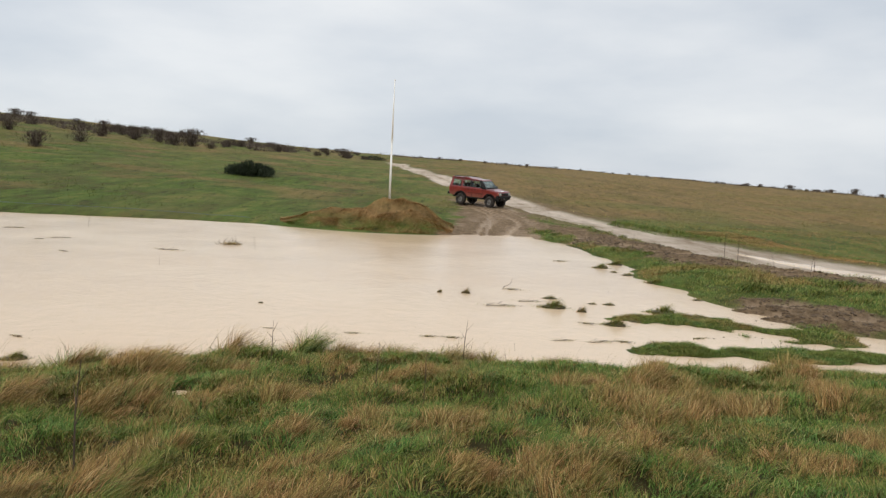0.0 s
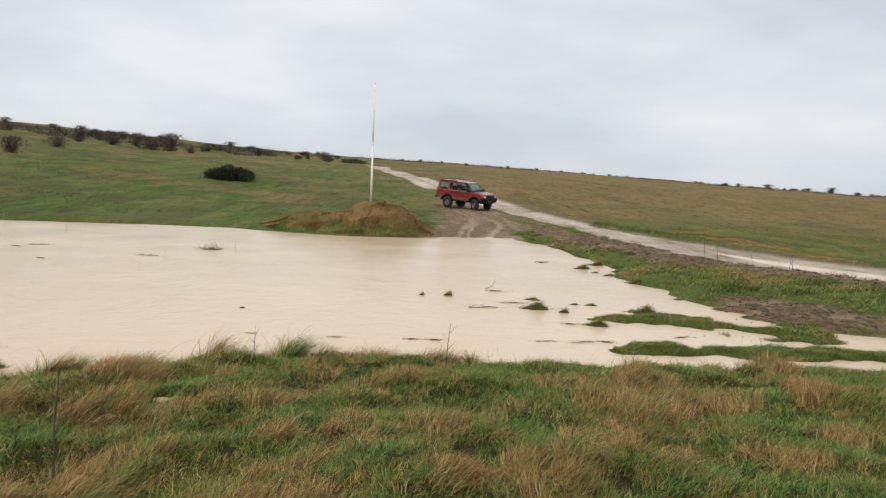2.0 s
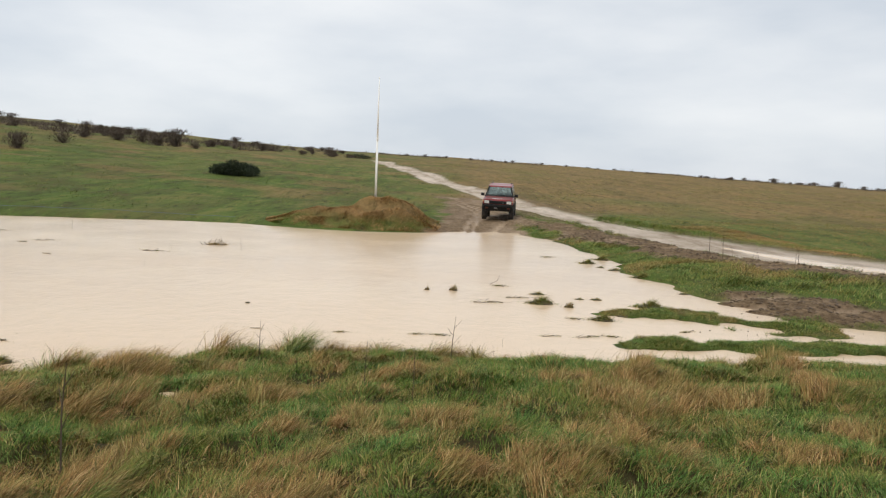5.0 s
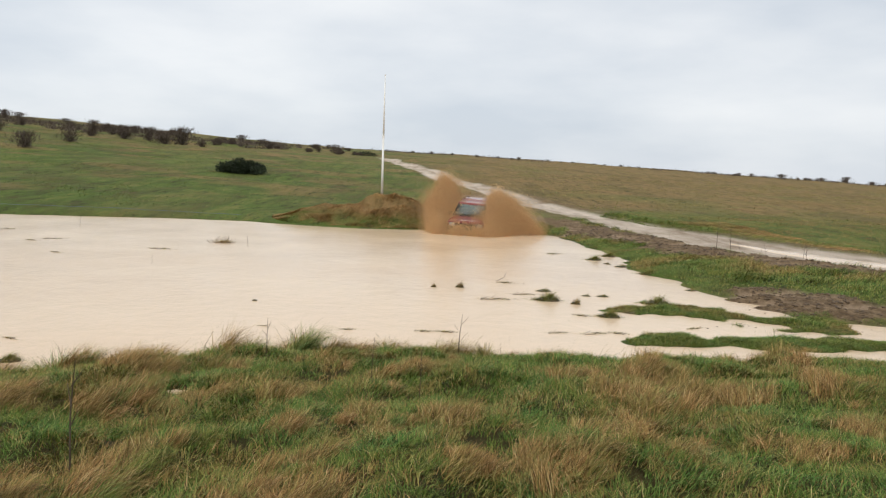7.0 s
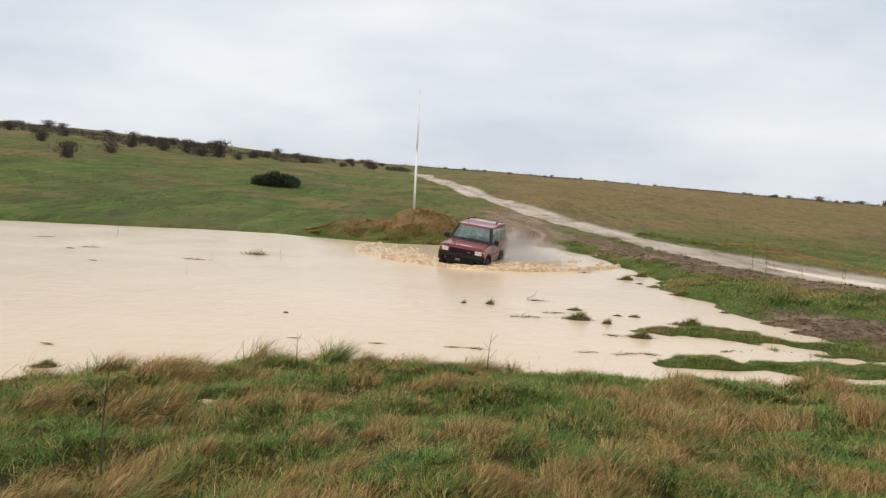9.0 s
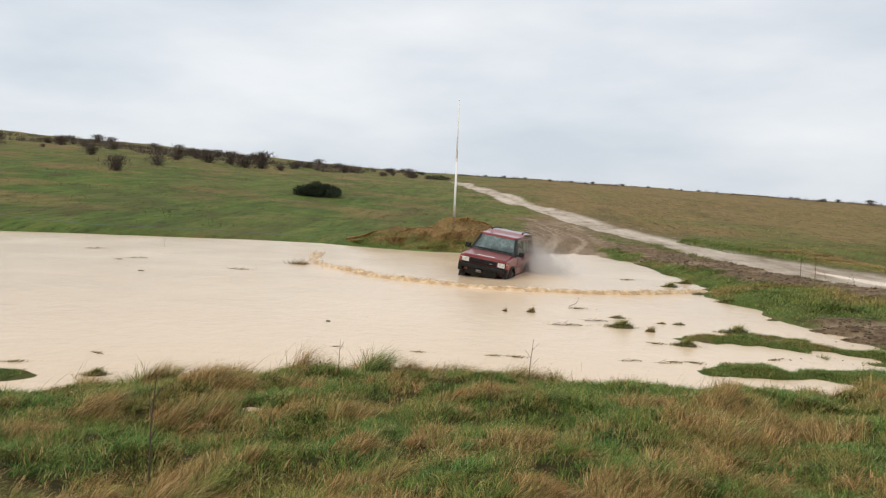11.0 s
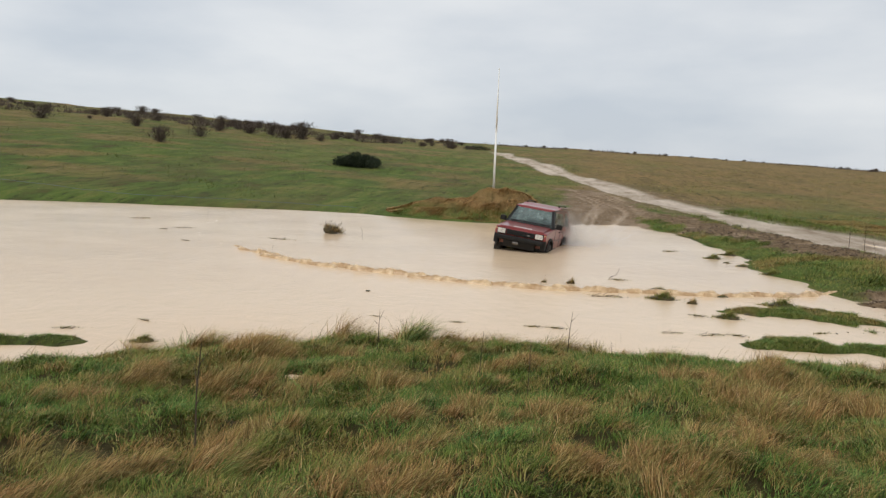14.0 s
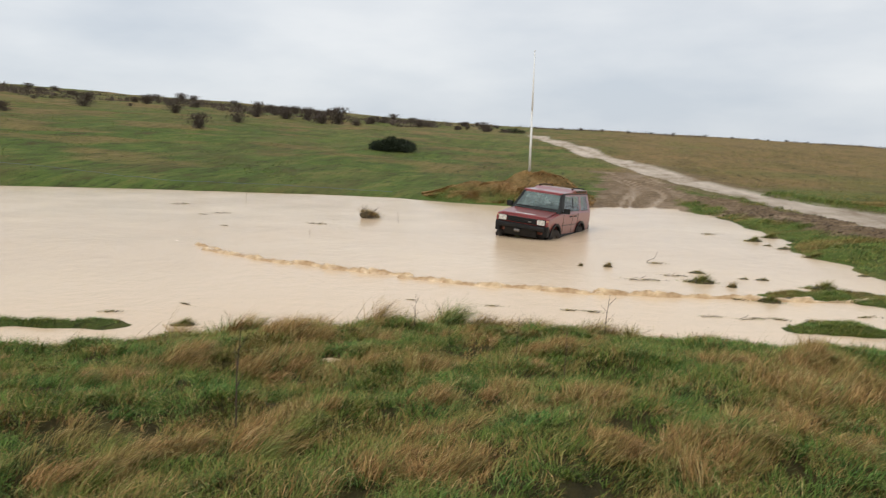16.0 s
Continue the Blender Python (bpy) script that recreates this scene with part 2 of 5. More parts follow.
def grain(x, y, size, seed):
    """Smooth random values from 0 to 1 on a lattice of that many metres."""
    u, v = x / size + 31.7 * seed, y / size + 17.3 * seed
    i, j = np.floor(u), np.floor(v)
    a, b = smooth(0, 1, u - i), smooth(0, 1, v - j)

    def corner(p, q):
        h = np.sin(p * 127.1 + q * 311.7 + seed * 74.7) * 43758.5453
        return h - np.floor(h)
    return (corner(i, j) * (1 - a) + corner(i + 1, j) * a) * (1 - b) + (corner(i, j + 1) * (1 - a) + corner(i + 1, j + 1) * a) * b


def tracks(x, y):
    """How far a place is chalk road, churned mud, and wet rut, each 0 to 1."""
    wob = grain(x, y, 1.7, 11) - 0.5 + 0.6 * (grain(x, y, 0.5, 12) - 0.5)
    dr = line_distance(x, y, ROAD) + 0.5 * (grain(x, y * 0.35, 3.0, 61) - 0.5)
    road = smooth(0.25, -0.15, dr - np.interp(y, [20, 30, 40, 60, 120], [2.3, 2.0, 1.5, 1.5, 2.0]))
    ds = line_distance(x, y, SPUR) + 1.6 * wob
    dv = line_distance(x, y, VERGE) + 1.2 * wob
    df = line_distance(x, y, FLAT) + 1.0 * wob
    wide = np.interp(y, [38, 44, 52, 62], [2.4, 2.3, 2.2, 1.6])
    mud = np.maximum.reduce([smooth(0.4, -0.3, ds - wide), smooth(0.4, -0.3, dv - 1.05), smooth(0.3, -0.2, df - 0.95), smooth(0.6, 0, np.abs(dr - 2.0) - 0.5) * 0.6 * smooth(90, 50, y)])
    side = x + 0.02 * (y - 38) + 0.6 * (grain(x, y * 0.2, 3, 13) - 0.5)
    bend = x + 0.03 * (y - 38) + 0.8 * np.sin(y * 0.20 + 0.5 * x) + 0.5 * (grain(x, y * 0.3, 1.6, 62) - 0.5)
    fine = np.sin(7.5 * bend + 3.5 * grain(x, y * 0.04, 1.0, 16)) * 0.5 + 0.5
    rut = np.maximum(smooth(0.82, 0.97, fine) * smooth(0.4, 0.7, grain(x, y * 0.05, 0.8, 17)), smooth(0.70, 0.85, grain(bend, y * 0.03, 0.3, 15)) * 0.8)
    rut = np.maximum(rut, 0.35 * smooth(0.55, 0.95, np.sin(side * 4.3) * 0.5 + 0.5) * smooth(0.55, 0.75, grain(x, y, 2.2, 14)))
    streak = smooth(0.6, 0.8, grain(x * 0.5 + y, y * 1.5, 0.5, 19)) * 0.6
    rut = np.where(ds < wide + 0.5, np.maximum(rut, 0.14 + 0.3 * smooth(0.45, 0.75, grain(x, y * 0.3, 0.9, 63))), streak)
    return road, mud * (1 - road), rut


def mound_height(x, y):
    u, v = x + 2.0, y - 39.6
    return (1.34 * np.exp(-(np.abs(u) / np.where(u < 0, 3.1, 1.65)) ** 2.4 - (np.abs(v) / 2.3) ** 2.6) + 0.5 * np.exp(-((x + 6.4) / 1.5) ** 2 - ((y - 39.4) / 1.6) ** 2)) * (0.8 + 0.4 * grain(x, y, 0.9, 24))


def ground_height(x, y):
    d = np.hypot(x, y)
    az = np.degrees(np.arctan2(x, y))
    sd = pond_distance(x, y)
    s = np.interp(az, [-60, -40, -30, -23.5, -14.6, -6.4, 0.3, 8.7, 20.5, 29.7, 60], [.072, .0689, .0619, .0561, .046, .0376, .0356, .03, .0201, .0129, .01])
    run = np.maximum(0, d - 39)
    z = s * np.minimum(run, 261 - np.maximum(0, run - 261) * 0.25) * smooth(-20, 20, y)
    near = smooth(15, 11, y - 0.15 * x)
    right = smooth(3, 6, x) * (1 - near) * smooth(60, 40, y)
    top = 1.3 * near + 0.45 * right + 0.12 * (1 - near) * (1 - right)
    length = 3.6 * near + 2.0 * (1 - near)
    z = z + np.where(sd > 0, top * (1 - np.exp(-np.maximum(sd, 0) / length)), np.maximum(-0.5, sd * 0.16))
    z = z + 0.15 * near * smooth(0.05, 0.7, sd) * smooth(3.6, 1.2, sd)
    for line, wide in ISLES:
        d2 = line_distance(x, y, line) + wide * (0.9 * (grain(x, y * 1.5, 0.9, 3) - 0.45) + 0.7 * (grain(x, y, 0.3, 4) - 0.5))
        z = np.maximum(z, 0.05 * (1 - d2 / wide))
    z = z + (grain(x, y, 1.3, 5) - 0.5) * 0.10 * smooth(2.5, 0.2, np.abs(sd)) + (grain(x, y, 0.5, 6) - 0.5) * (0.05 + 0.13 * near * smooth(0.1, 1.0, sd)) * smooth(45, 20, d) + (grain(x, y, 1.2, 10) - 0.5) * 0.16 * near * smooth(0.1, 1.0, sd)
    z = z + (grain(x, y, 9, 7) - 0.5) * 0.5 * smooth(50, 90, d) + (grain(x, y, 2.5, 8) - 0.5) * 0.12 * smooth(40, 50, d)
    for px, py, pr in POOLS:
        z = z - 0.09 * np.exp(-(np.hypot(x - px, y - py) / pr) ** 4)
    road, mud, wet = tracks(x, y)
    z = z - 0.1 * road - (0.12 * wet - 0.04) * mud + 0.10 * (grain(x, y, 0.45, 18) - 0.5) * mud
    return z + mound_height(x, y) * (0.72 + 0.35 * grain(x, y, 1.1, 9) + 0.2 * grain(x, y, 0.45, 20))


def part(name, bm, mat, parent=None, label="", smooth_=False):
    me = bpy.data.meshes.new(name)
    bm.to_mesh(me)
    bm.free()
    me.materials.append(mat)
    if smooth_:
        me.polygons.foreach_set("use_smooth", [True] * len(me.polygons))
    ob = new(name, me)
    ob.parent = parent
    return tagged(ob, label)


def empty(name, m, label, category, group=""):
    ob = new(name)
    ob.empty_display_size = 0.2
    ob.matrix_basis = m
    return tagged(ob, label, category, group)


def triangles(name, verts, tris, mat, **attrs):
    """One mesh object from arrays of corners and of three-cornered faces."""
    me = bpy.data.meshes.new(name)
    me.vertices.add(len(verts))
    me.vertices.foreach_set("co", np.asarray(verts, np.float32).ravel())
    me.loops.add(tris.size)
    me.loops.foreach_set("vertex_index", tris.astype(np.int32).ravel())
    me.polygons.add(len(tris))
    me.polygons.foreach_set("loop_start", np.arange(0, tris.size, 3, dtype=np.int32))
    for key, values in attrs.items():
        me.attributes.new(key, "FLOAT", "POINT").data.foreach_set("value", np.asarray(values, np.float32).ravel())
    me.update(calc_edges=True)
    me.materials.append(mat)
    return new(name, me)


rng = np.random.default_rng(7)


# ground: one sheet to the horizon, fine where it is seen
az = np.radians(np.concatenate([np.arange(-180, -54, 4), np.arange(-54, 44, 0.22), np.arange(44, 180, 4)]))
rad = np.concatenate([[0.0, 0.5, 1, 2], np.arange(3, 62, 0.2), 62 * 1.013 ** np.arange(1, 126), 318 * 1.07 ** np.arange(1, 38)])
RR, AA = np.meshgrid(rad, az, indexing="ij")
GX, GY = RR * np.sin(AA), RR * np.cos(AA)
GZ = ground_height(GX, GY)
rows_, cols_ = RR.shape
idx = np.arange(rows_ * cols_).reshape(rows_, cols_)
nxt = np.roll(idx, -1, axis=1)
quads = np.stack([idx[:-1], nxt[:-1], nxt[1:], idx[:-1], nxt[1:], idx[1:]], -1).reshape(-1, 3)
road_, mud_, wet_ = tracks(GX, GY)
azd = np.degrees(AA)
dry_ = np.clip(smooth(-3, 6, azd) * smooth(46, 62, RR) * (0.9 + 1.1 * (grain(GX, GY, 9, 21) - 0.4)) + 0.9 * smooth(0.25, 0.8, mound_height(GX, GY)) + smooth(75, 170, RR) * 0.7 * grain(GX, GY, 9, 22) + 0.5 * smooth(58, 44, RR) * smooth(0.35, 0.7, grain(GX, GY, 3.5, 25)) * smooth(0.3, 1.5, GZ)
               + 0.7 * smooth(0.55, 0.8, grain(GX, GY, 5, 23)) * smooth(45, 60, RR), 0, 1)
# near bank, where shade under the grass is put into the ground colour
thatch_shade_ = smooth(0.3, 1.0, pond_distance(GX, GY)) * smooth(14, 12, GY - 0.1 * GX) * smooth(-8, -5, GY)
ground = triangles("ground", np.stack([GX, GY, GZ], -1).reshape(-1, 3), quads, GROUND, road=road_, mud=mud_, wet=wet_, dry=dry_, thatch_shade=thatch_shade_)
ground.data.polygons.foreach_set("use_smooth", [True] * len(ground.data.polygons))
tagged(ground, "rough green pasture rising to a hill with chalk track and mud", "ground", kind="structure")

# water: one still sheet, its shoreline where the ground rises through it
bm = bmesh.new()
xs, ys = np.linspace(-75, 26, 60), np.linspace(4, 40.5, 30)
grid = [[bm.verts.new((x, y, 0)) for x in xs] for y in ys]
for j in range(29):
    for i in range(59):
        bm.faces.new((grid[j][i], grid[j][i + 1], grid[j + 1][i + 1], grid[j + 1][i]))
tagged(part("water", bm, WATER), "opaque cream-brown flood water filling a shallow pond", "water", kind="structure")

# puddle lying in the chalk road
bm = bmesh.new()
along = np.linspace(0, 1, 26)
px = np.interp(along, [0, 0.15, 0.32, 0.5, 0.72, 1], [11.9, 12.5, 13.5, 15, 17.5, 21])
py = np.interp(along, [0, 0.15, 0.32, 0.5, 0.72, 1], [31, 28.3, 25.6, 23.2, 20.8, 18])
half = np.interp(along, [0, 0.15, 0.4, 0.8, 1], [0.15, 0.7, 1.2, 1.3, 0.5]) + 0.25 * (grain(px, py, 1.2, 60) - 0.5)
strips = []
for k in range(26):
    strip = []
    for f in (-1, -0.5, 0, 0.5, 1):
        x, y = px[k] + f * half[k] * 0.83, py[k] + f * half[k] * 0.55
        strip.append(bm.verts.new((x, y, float(ground_height(np.array([x]), np.array([y]))[0]) + 0.03 - 0.07 * abs(f) ** 3)))
    strips.append(strip)
for p, q in zip(strips, strips[1:]):
    for j in range(4):
        bm.faces.new((p[j], p[j + 1], q[j + 1], q[j]))
tagged(part("puddle", bm, WATER, None, "", True), "pale puddle standing on the chalk track", "puddle", kind="structure")

for px_, py_, pr in POOLS:
    bm = bmesh.new()
    low_z = float(ground_height(np.array([px_]), np.array([py_]))[0]) + 0.045
    rim_ = [bm.verts.new((px_ + pr * (1.0 + 0.3 * math.sin(3 * a + px_)) * math.cos(a), py_ + pr * (0.9 + 0.25 * math.cos(2 * a + py_)) * math.sin(a), low_z)) for a in np.linspace(0, 2 * math.pi, 19)[:-1]]
    bm.faces.new(rim_)
    tagged(part("rain_pool", bm, WATER), "small rain pool lying among the bank's grass", "puddle", kind="structure")


def blades(name, base, height, width, heading, lean, tint, label, levels=3):
    """Many bent, pointed blades, each a strip of its own."""
    k = len(base)
    side = heading + np.pi / 2 + rng.normal(0, 0.6, k)
    verts = []
    for i in range(levels + 1):
        f = i / levels
        out = lean * height * f ** 1.7
        up = height * f * np.sqrt(np.maximum(0.12, 1 - (0.75 * lean * f) ** 2))
        mid_ = np.stack([base[:, 0] + np.cos(heading) * out, base[:, 1] + np.sin(heading) * out, base[:, 2] + up - 0.01], -1)
        if i == levels:
            verts.append(mid_)
        else:
            w = (width * (1 - 0.7 * f) / 2)[:, None] * np.stack([np.cos(side), np.sin(side), np.zeros(k)], -1)
            verts += [mid_ - w, mid_ + w]
    n = 2 * levels + 1
    v = np.stack(verts, 1).reshape(-1, 3)
    one = []
    for i in range(levels - 1):
        a = 2 * i
        one += [(a, a + 1, a + 3), (a, a + 3, a + 2)]
    one.append((n - 3, n - 2, n - 1))
    t = (np.array(one)[None] + (np.arange(k) * n)[:, None, None]).reshape(-1, 3)
    return tagged(triangles(name, v, t, BLADE, tint=np.repeat(tint, n)), label, "grass", kind="stuff")


def wedge(k, r0, r1, a0, a1):
    r = np.sqrt(rng.uniform(r0 * r0, r1 * r1, k))
    a = np.radians(rng.uniform(a0, a1, k))
    return r * np.sin(a), r * np.cos(a)


# where the near bank's grass has died back: x, y, breadth of each tussock patch, and hollows without turf, which bare
# the shade-darkened ground
SWARD = [(-6.6, 8.6, 0.5), (-5.6, 8.3, 0.5), (-3.6, 6.2, 0.3), (-3.8, 5.5, 0.22), (-3.0, 7.5, 0.34), (-2.7, 6.35, 0.3), (-2.0, 6.45, 0.24), (-2.2, 8.2, 0.3), (-1.4, 6.6, 0.2), (-1.87, 4.2, 0.27), (-1.9, 4.75, 0.22),
         (-2.4, 4.0, 0.24), (-2.55, 3.5, 0.22), (-0.85, 4.5, 0.24), (-1.05, 5.25, 0.16), (-0.57, 5.75, 0.18), (-0.6, 3.8, 0.2), (-0.27, 7.75, 0.2), (0.35, 4.4, 0.22), (0.67, 4.45, 0.22), (1.33, 7.2, 0.25)]
SWARD_EAST = [(1.57, 6.3, 0.32), (1.87, 6.1, 0.34), (2.3, 7.8, 0.3), (2.45, 7.0, 0.25), (1.26, 5.0, 0.2), (2.9, 7.05, 0.3), (0.1, 5.25, 0.22), (-1.0, 3.8, 0.18), (0.88, 4.2, 0.18), (-0.3, 5.2, 0.15),
              (4.15, 8.0, 0.3), (3.85, 6.9, 0.3), (3.3, 5.7, 0.25), (4.2, 8.9, 0.27), (2.45, 4.75, 0.18), (2.25, 7.9, 0.4), (4.6, 10.0, 0.4)]
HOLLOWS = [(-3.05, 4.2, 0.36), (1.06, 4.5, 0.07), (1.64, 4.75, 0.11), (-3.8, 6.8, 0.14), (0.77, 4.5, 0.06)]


def patch_field(x, y, patches, wide, long):
    """1 in the middle of each patch and 0 away from it; patches lie along the wind."""
    f = np.zeros(np.shape(x))
    for px, py, r in patches:
        u, v = 0.72 * (x - px) + 0.69 * (y - py), -0.69 * (x - px) + 0.72 * (y - py)
        f = np.maximum(f, np.exp(-(u / (long * r)) ** 2 - (v / (wide * r)) ** 2))
    return f


def tan_patches(x, y):
    """Where the grass has died back: streaks laid over by the wind."""
    u, v = 0.72 * x + 0.69 * y, -0.69 * x + 0.72 * y
    f = 0.5 * grain(u * 0.45, v, 0.13, 31) + 0.3 * grain(u * 0.6, v, 0.05, 32) + 0.2 * grain(x, y, 0.9, 33)
    return np.clip(smooth(0.60, 0.74, f) * 0.75 + patch_field(x, y, SWARD + SWARD_EAST, 0.7, 1.1) * smooth(0.28, 0.55, f), 0, 1)


# near bank: short matted turf
x, y = wedge(560000, 3.0, 13.2, -50, 42)
sd = pond_distance(x, y)
z = ground_height(x, y)
tuft = grain(x, y, 0.22, 34) * 0.6 + grain(x, y, 0.09, 35) * 0.4
pool = np.minimum.reduce([np.hypot(x - px, y - py) / pr for px, py, pr in POOLS])
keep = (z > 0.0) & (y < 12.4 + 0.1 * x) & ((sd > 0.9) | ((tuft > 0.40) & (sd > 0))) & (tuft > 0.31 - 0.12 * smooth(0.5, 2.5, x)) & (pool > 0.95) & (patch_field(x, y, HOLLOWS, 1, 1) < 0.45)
x, y, z, sd, tuft = x[keep], y[keep], z[keep], sd[keep], tuft[keep]
dead = tan_patches(x, y)
k = len(x)
shade_ = grain(x, y, 0.5, 36)
tint = np.clip(0.75 * dead * rng.uniform(0.3, 1.15, k) + (rng.random(k) < 0.2) * 0.7 + 0.8 * smooth(0.5, 0.75, shade_) * (1 - 0.5 * smooth(1, 4, x)) * rng.random(k), 0, 1)
hgt = (0.035 + 0.115 * tuft) * rng.uniform(0.5, 1.4, k) * (0.7 + 0.6 * grain(x, y, 0.7, 37)) * (1 + 0.7 * smooth(1.4, 0.3, sd) * smooth(0.35, 0.75, grain(x, y, 0.55, 54)))
blades("long_grass", np.stack([x, y, z], -1), hgt, rng.uniform(0.004, 0.0085, k) * (0.8 + 0.4 * smooth(5, 9, y)), np.where(rng.random(k) < 0.35, rng.uniform(0, 6.283, k), 0.5 + 5.0 * (grain(x, y, 0.24, 38) - 0.5) + rng.normal(0, 0.6, k)),
       np.clip(0.95 + rng.normal(0, 0.22, k), 0.3, 1.3), tint, "matted wind-blown green and tan grass on the near bank", 2)

# the same turf goes on under and behind the eye
r, a = 7.5 * np.sqrt(rng.random(110000)), rng.uniform(-np.pi, np.pi, 110000)
keep = (r < 3.0) | (np.abs(a + 0.07) > 0.8)
x, y = (r * np.sin(a))[keep], (r * np.cos(a))[keep]
k = len(x)
blades("bank_turf", np.stack([x, y, ground_height(x, y)], -1), rng.uniform(0.05, 0.16, k), rng.uniform(0.006, 0.012, k), 0.25 + rng.normal(0, 0.9, k), rng.uniform(0.6, 1.2, k),
       np.clip(tan_patches(x, y) * rng.uniform(0.3, 1.1, k) + (rng.random(k) < 0.1) * 0.7, 0, 1), "matted green and tan turf on top of the near bank", 2)


def tussocks(name, cx, cy, count, high, round_, way, spread, lean, tone, width, label):
    """Clumps of long blades; every clump has its own height, breadth, way, lean and tone."""
    which = np.repeat(np.arange(len(cx)), count)
    k = len(which)
    x, y = cx[which] + rng.normal(0, 1, k) * round_[which], cy[which] + rng.normal(0, 1, k) * round_[which]
    near_ = 0.84 + 0.16 * smooth(4.5, 8.5, y)
    return blades(name, np.stack([x, y, ground_height(x, y)], -1), high[which] * rng.uniform(0.5, 1.1, k) * near_, rng.uniform(0.6, 1.4, k) * width * near_, way[which] + rng.normal(0, spread, k),
                  np.clip(lean[which] + rng.normal(0, 0.18, k), 0.1, 1.4), np.clip(tone[which] + rng.normal(0, 0.16, k), 0, 1), label, 3)


# green tufts all over the bank, each with its own lie
cx, cy = wedge(1500, 3.2, 12.5, -50, 40)
keep = (pond_distance(cx, cy) > 0.15) & (cy < 12.4 + 0.1 * cx) & (patch_field(cx, cy, HOLLOWS, 1.2, 1.2) < 0.4) & (np.minimum.reduce([np.hypot(cx - px, cy - py) / pr for px, py, pr in POOLS]) > 1.1)
cx, cy = cx[keep], cy[keep]
m_ = len(cx)
tussocks("green_tufts", cx, cy, 110, rng.uniform(0.08, 0.17, m_), rng.uniform(0.03, 0.08, m_), 0.6 + rng.normal(0, 1.3, m_), 0.9, rng.uniform(0.9, 1.35, m_), np.clip(rng.normal(0.14, 0.2, m_), 0, 0.6), 0.0055, "dense green grass tufts growing in the bank's turf")

# dead tussocks combed over by the wind
spots_x, spots_y, spots_r = (np.repeat(np.array([p[i] for p in SWARD + SWARD_EAST]), 9) for i in range(3))
m_ = len(spots_x)
along_, across_ = rng.normal(0, 0.55, m_) * spots_r, rng.normal(0, 0.32, m_) * spots_r
cx, cy = spots_x + 0.72 * along_ - 0.69 * across_, spots_y + 0.69 * along_ + 0.72 * across_
keep = (ground_height(cx, cy) > 0.02) & (patch_field(cx, cy, HOLLOWS, 1.2, 1.2) < 0.4)
cx, cy, spots_r = cx[keep], cy[keep], spots_r[keep]
m_ = len(cx)
tussocks("grass_tussocks", cx, cy, 200, (0.10 + 0.42 * spots_r) * rng.uniform(0.7, 1.3, m_), 0.012 + 0.17 * spots_r * rng.uniform(0.6, 1.3, m_), 1.0 + rng.normal(0, 0.4, m_), 0.42, rng.uniform(0.85, 1.2, m_), np.where(rng.random(m_) < 0.88, rng.uniform(0.6, 1.0, m_), 0.2), 0.0052,
         "tan dead grass tussocks combed over by the wind")

# small dead tufts between them
cx, cy = wedge(1150, 3.2, 12.0, -50, 40)
keep = (pond_distance(cx, cy) > 0.3) & (tan_patches(cx, cy) > 0.06) & (cy < 12.4 + 0.1 * cx)
cx, cy = cx[keep], cy[keep]
m_ = len(cx)
tussocks("dead_tufts", cx, cy, 110, rng.uniform(0.08, 0.19, m_), rng.uniform(0.025, 0.07, m_), 0.95 + rng.normal(0, 0.6, m_), 0.6, rng.uniform(0.95, 1.3, m_), rng.uniform(0.45, 0.95, m_), 0.0052, "small tan tufts of dead grass in the turf")

# thin dead blades arching over the dark hollows
cx, cy = (np.concatenate([p[i] + rng.normal(0, 0.42, 22) * p[2] for p in HOLLOWS]) for i in range(2))
m_ = len(cx)
tussocks("hollow_blades", cx, cy, 34, rng.uniform(0.10, 0.24, m_), rng.uniform(0.02, 0.06, m_), 0.7 + rng.normal(0, 0.8, m_), 0.5, rng.uniform(1.1, 1.4, m_), rng.uniform(0.4, 0.9, m_), 0.0045, "thin dead blades arching over dark hollows in the turf")

# tussocks hanging over the water's edge, each by its bearing from the eye
BEARINGS = [-31, -29.5, -27, -25.5, -24.2, -22.5, -21, -19.6, -17.8, -16, -15, -14.2, -11.5, -10.4, -9.4, -7.9, -6.8, -4.4, -3, -1.0, 1.1, 2.6, 4.2, 6.0, 8.2, 10.5, 13.5, 18, 22]
reach = np.linspace(5, 14, 400)
ex, ey, er = [], [], []
for i, bearing in enumerate(BEARINGS):
    out_ = pond_distance(reach * math.sin(radians(bearing)), reach * math.cos(radians(bearing)))
    at_ = reach[np.argmax(out_ < 0.38)]
    for j in range(5):
        ex.append(at_ * math.sin(radians(bearing)) + rng.normal(0, 0.16))
        ey.append(at_ * math.cos(radians(bearing)) + rng.normal(0, 0.10))
        er.append((0.62 + 0.4 * math.sin(i * 2.3) ** 2) * (1 - 0.4 * (bearing > 2)))
ex, ey, er = np.array(ex), np.array(ey), np.array(er)
m_ = len(ex)
tussocks("edge_tussocks", ex, ey, 380, 0.48 * er * rng.uniform(0.7, 1.2, m_), 0.075 * er * rng.uniform(0.6, 1.4, m_), 0.7 + rng.normal(0, 0.6, m_), 0.7, rng.uniform(0.85, 1.3, m_), np.clip(0.66 + rng.normal(0, 0.28, m_), 0.05, 1), 0.006, "long olive and tan tussocks hanging over the water's edge")

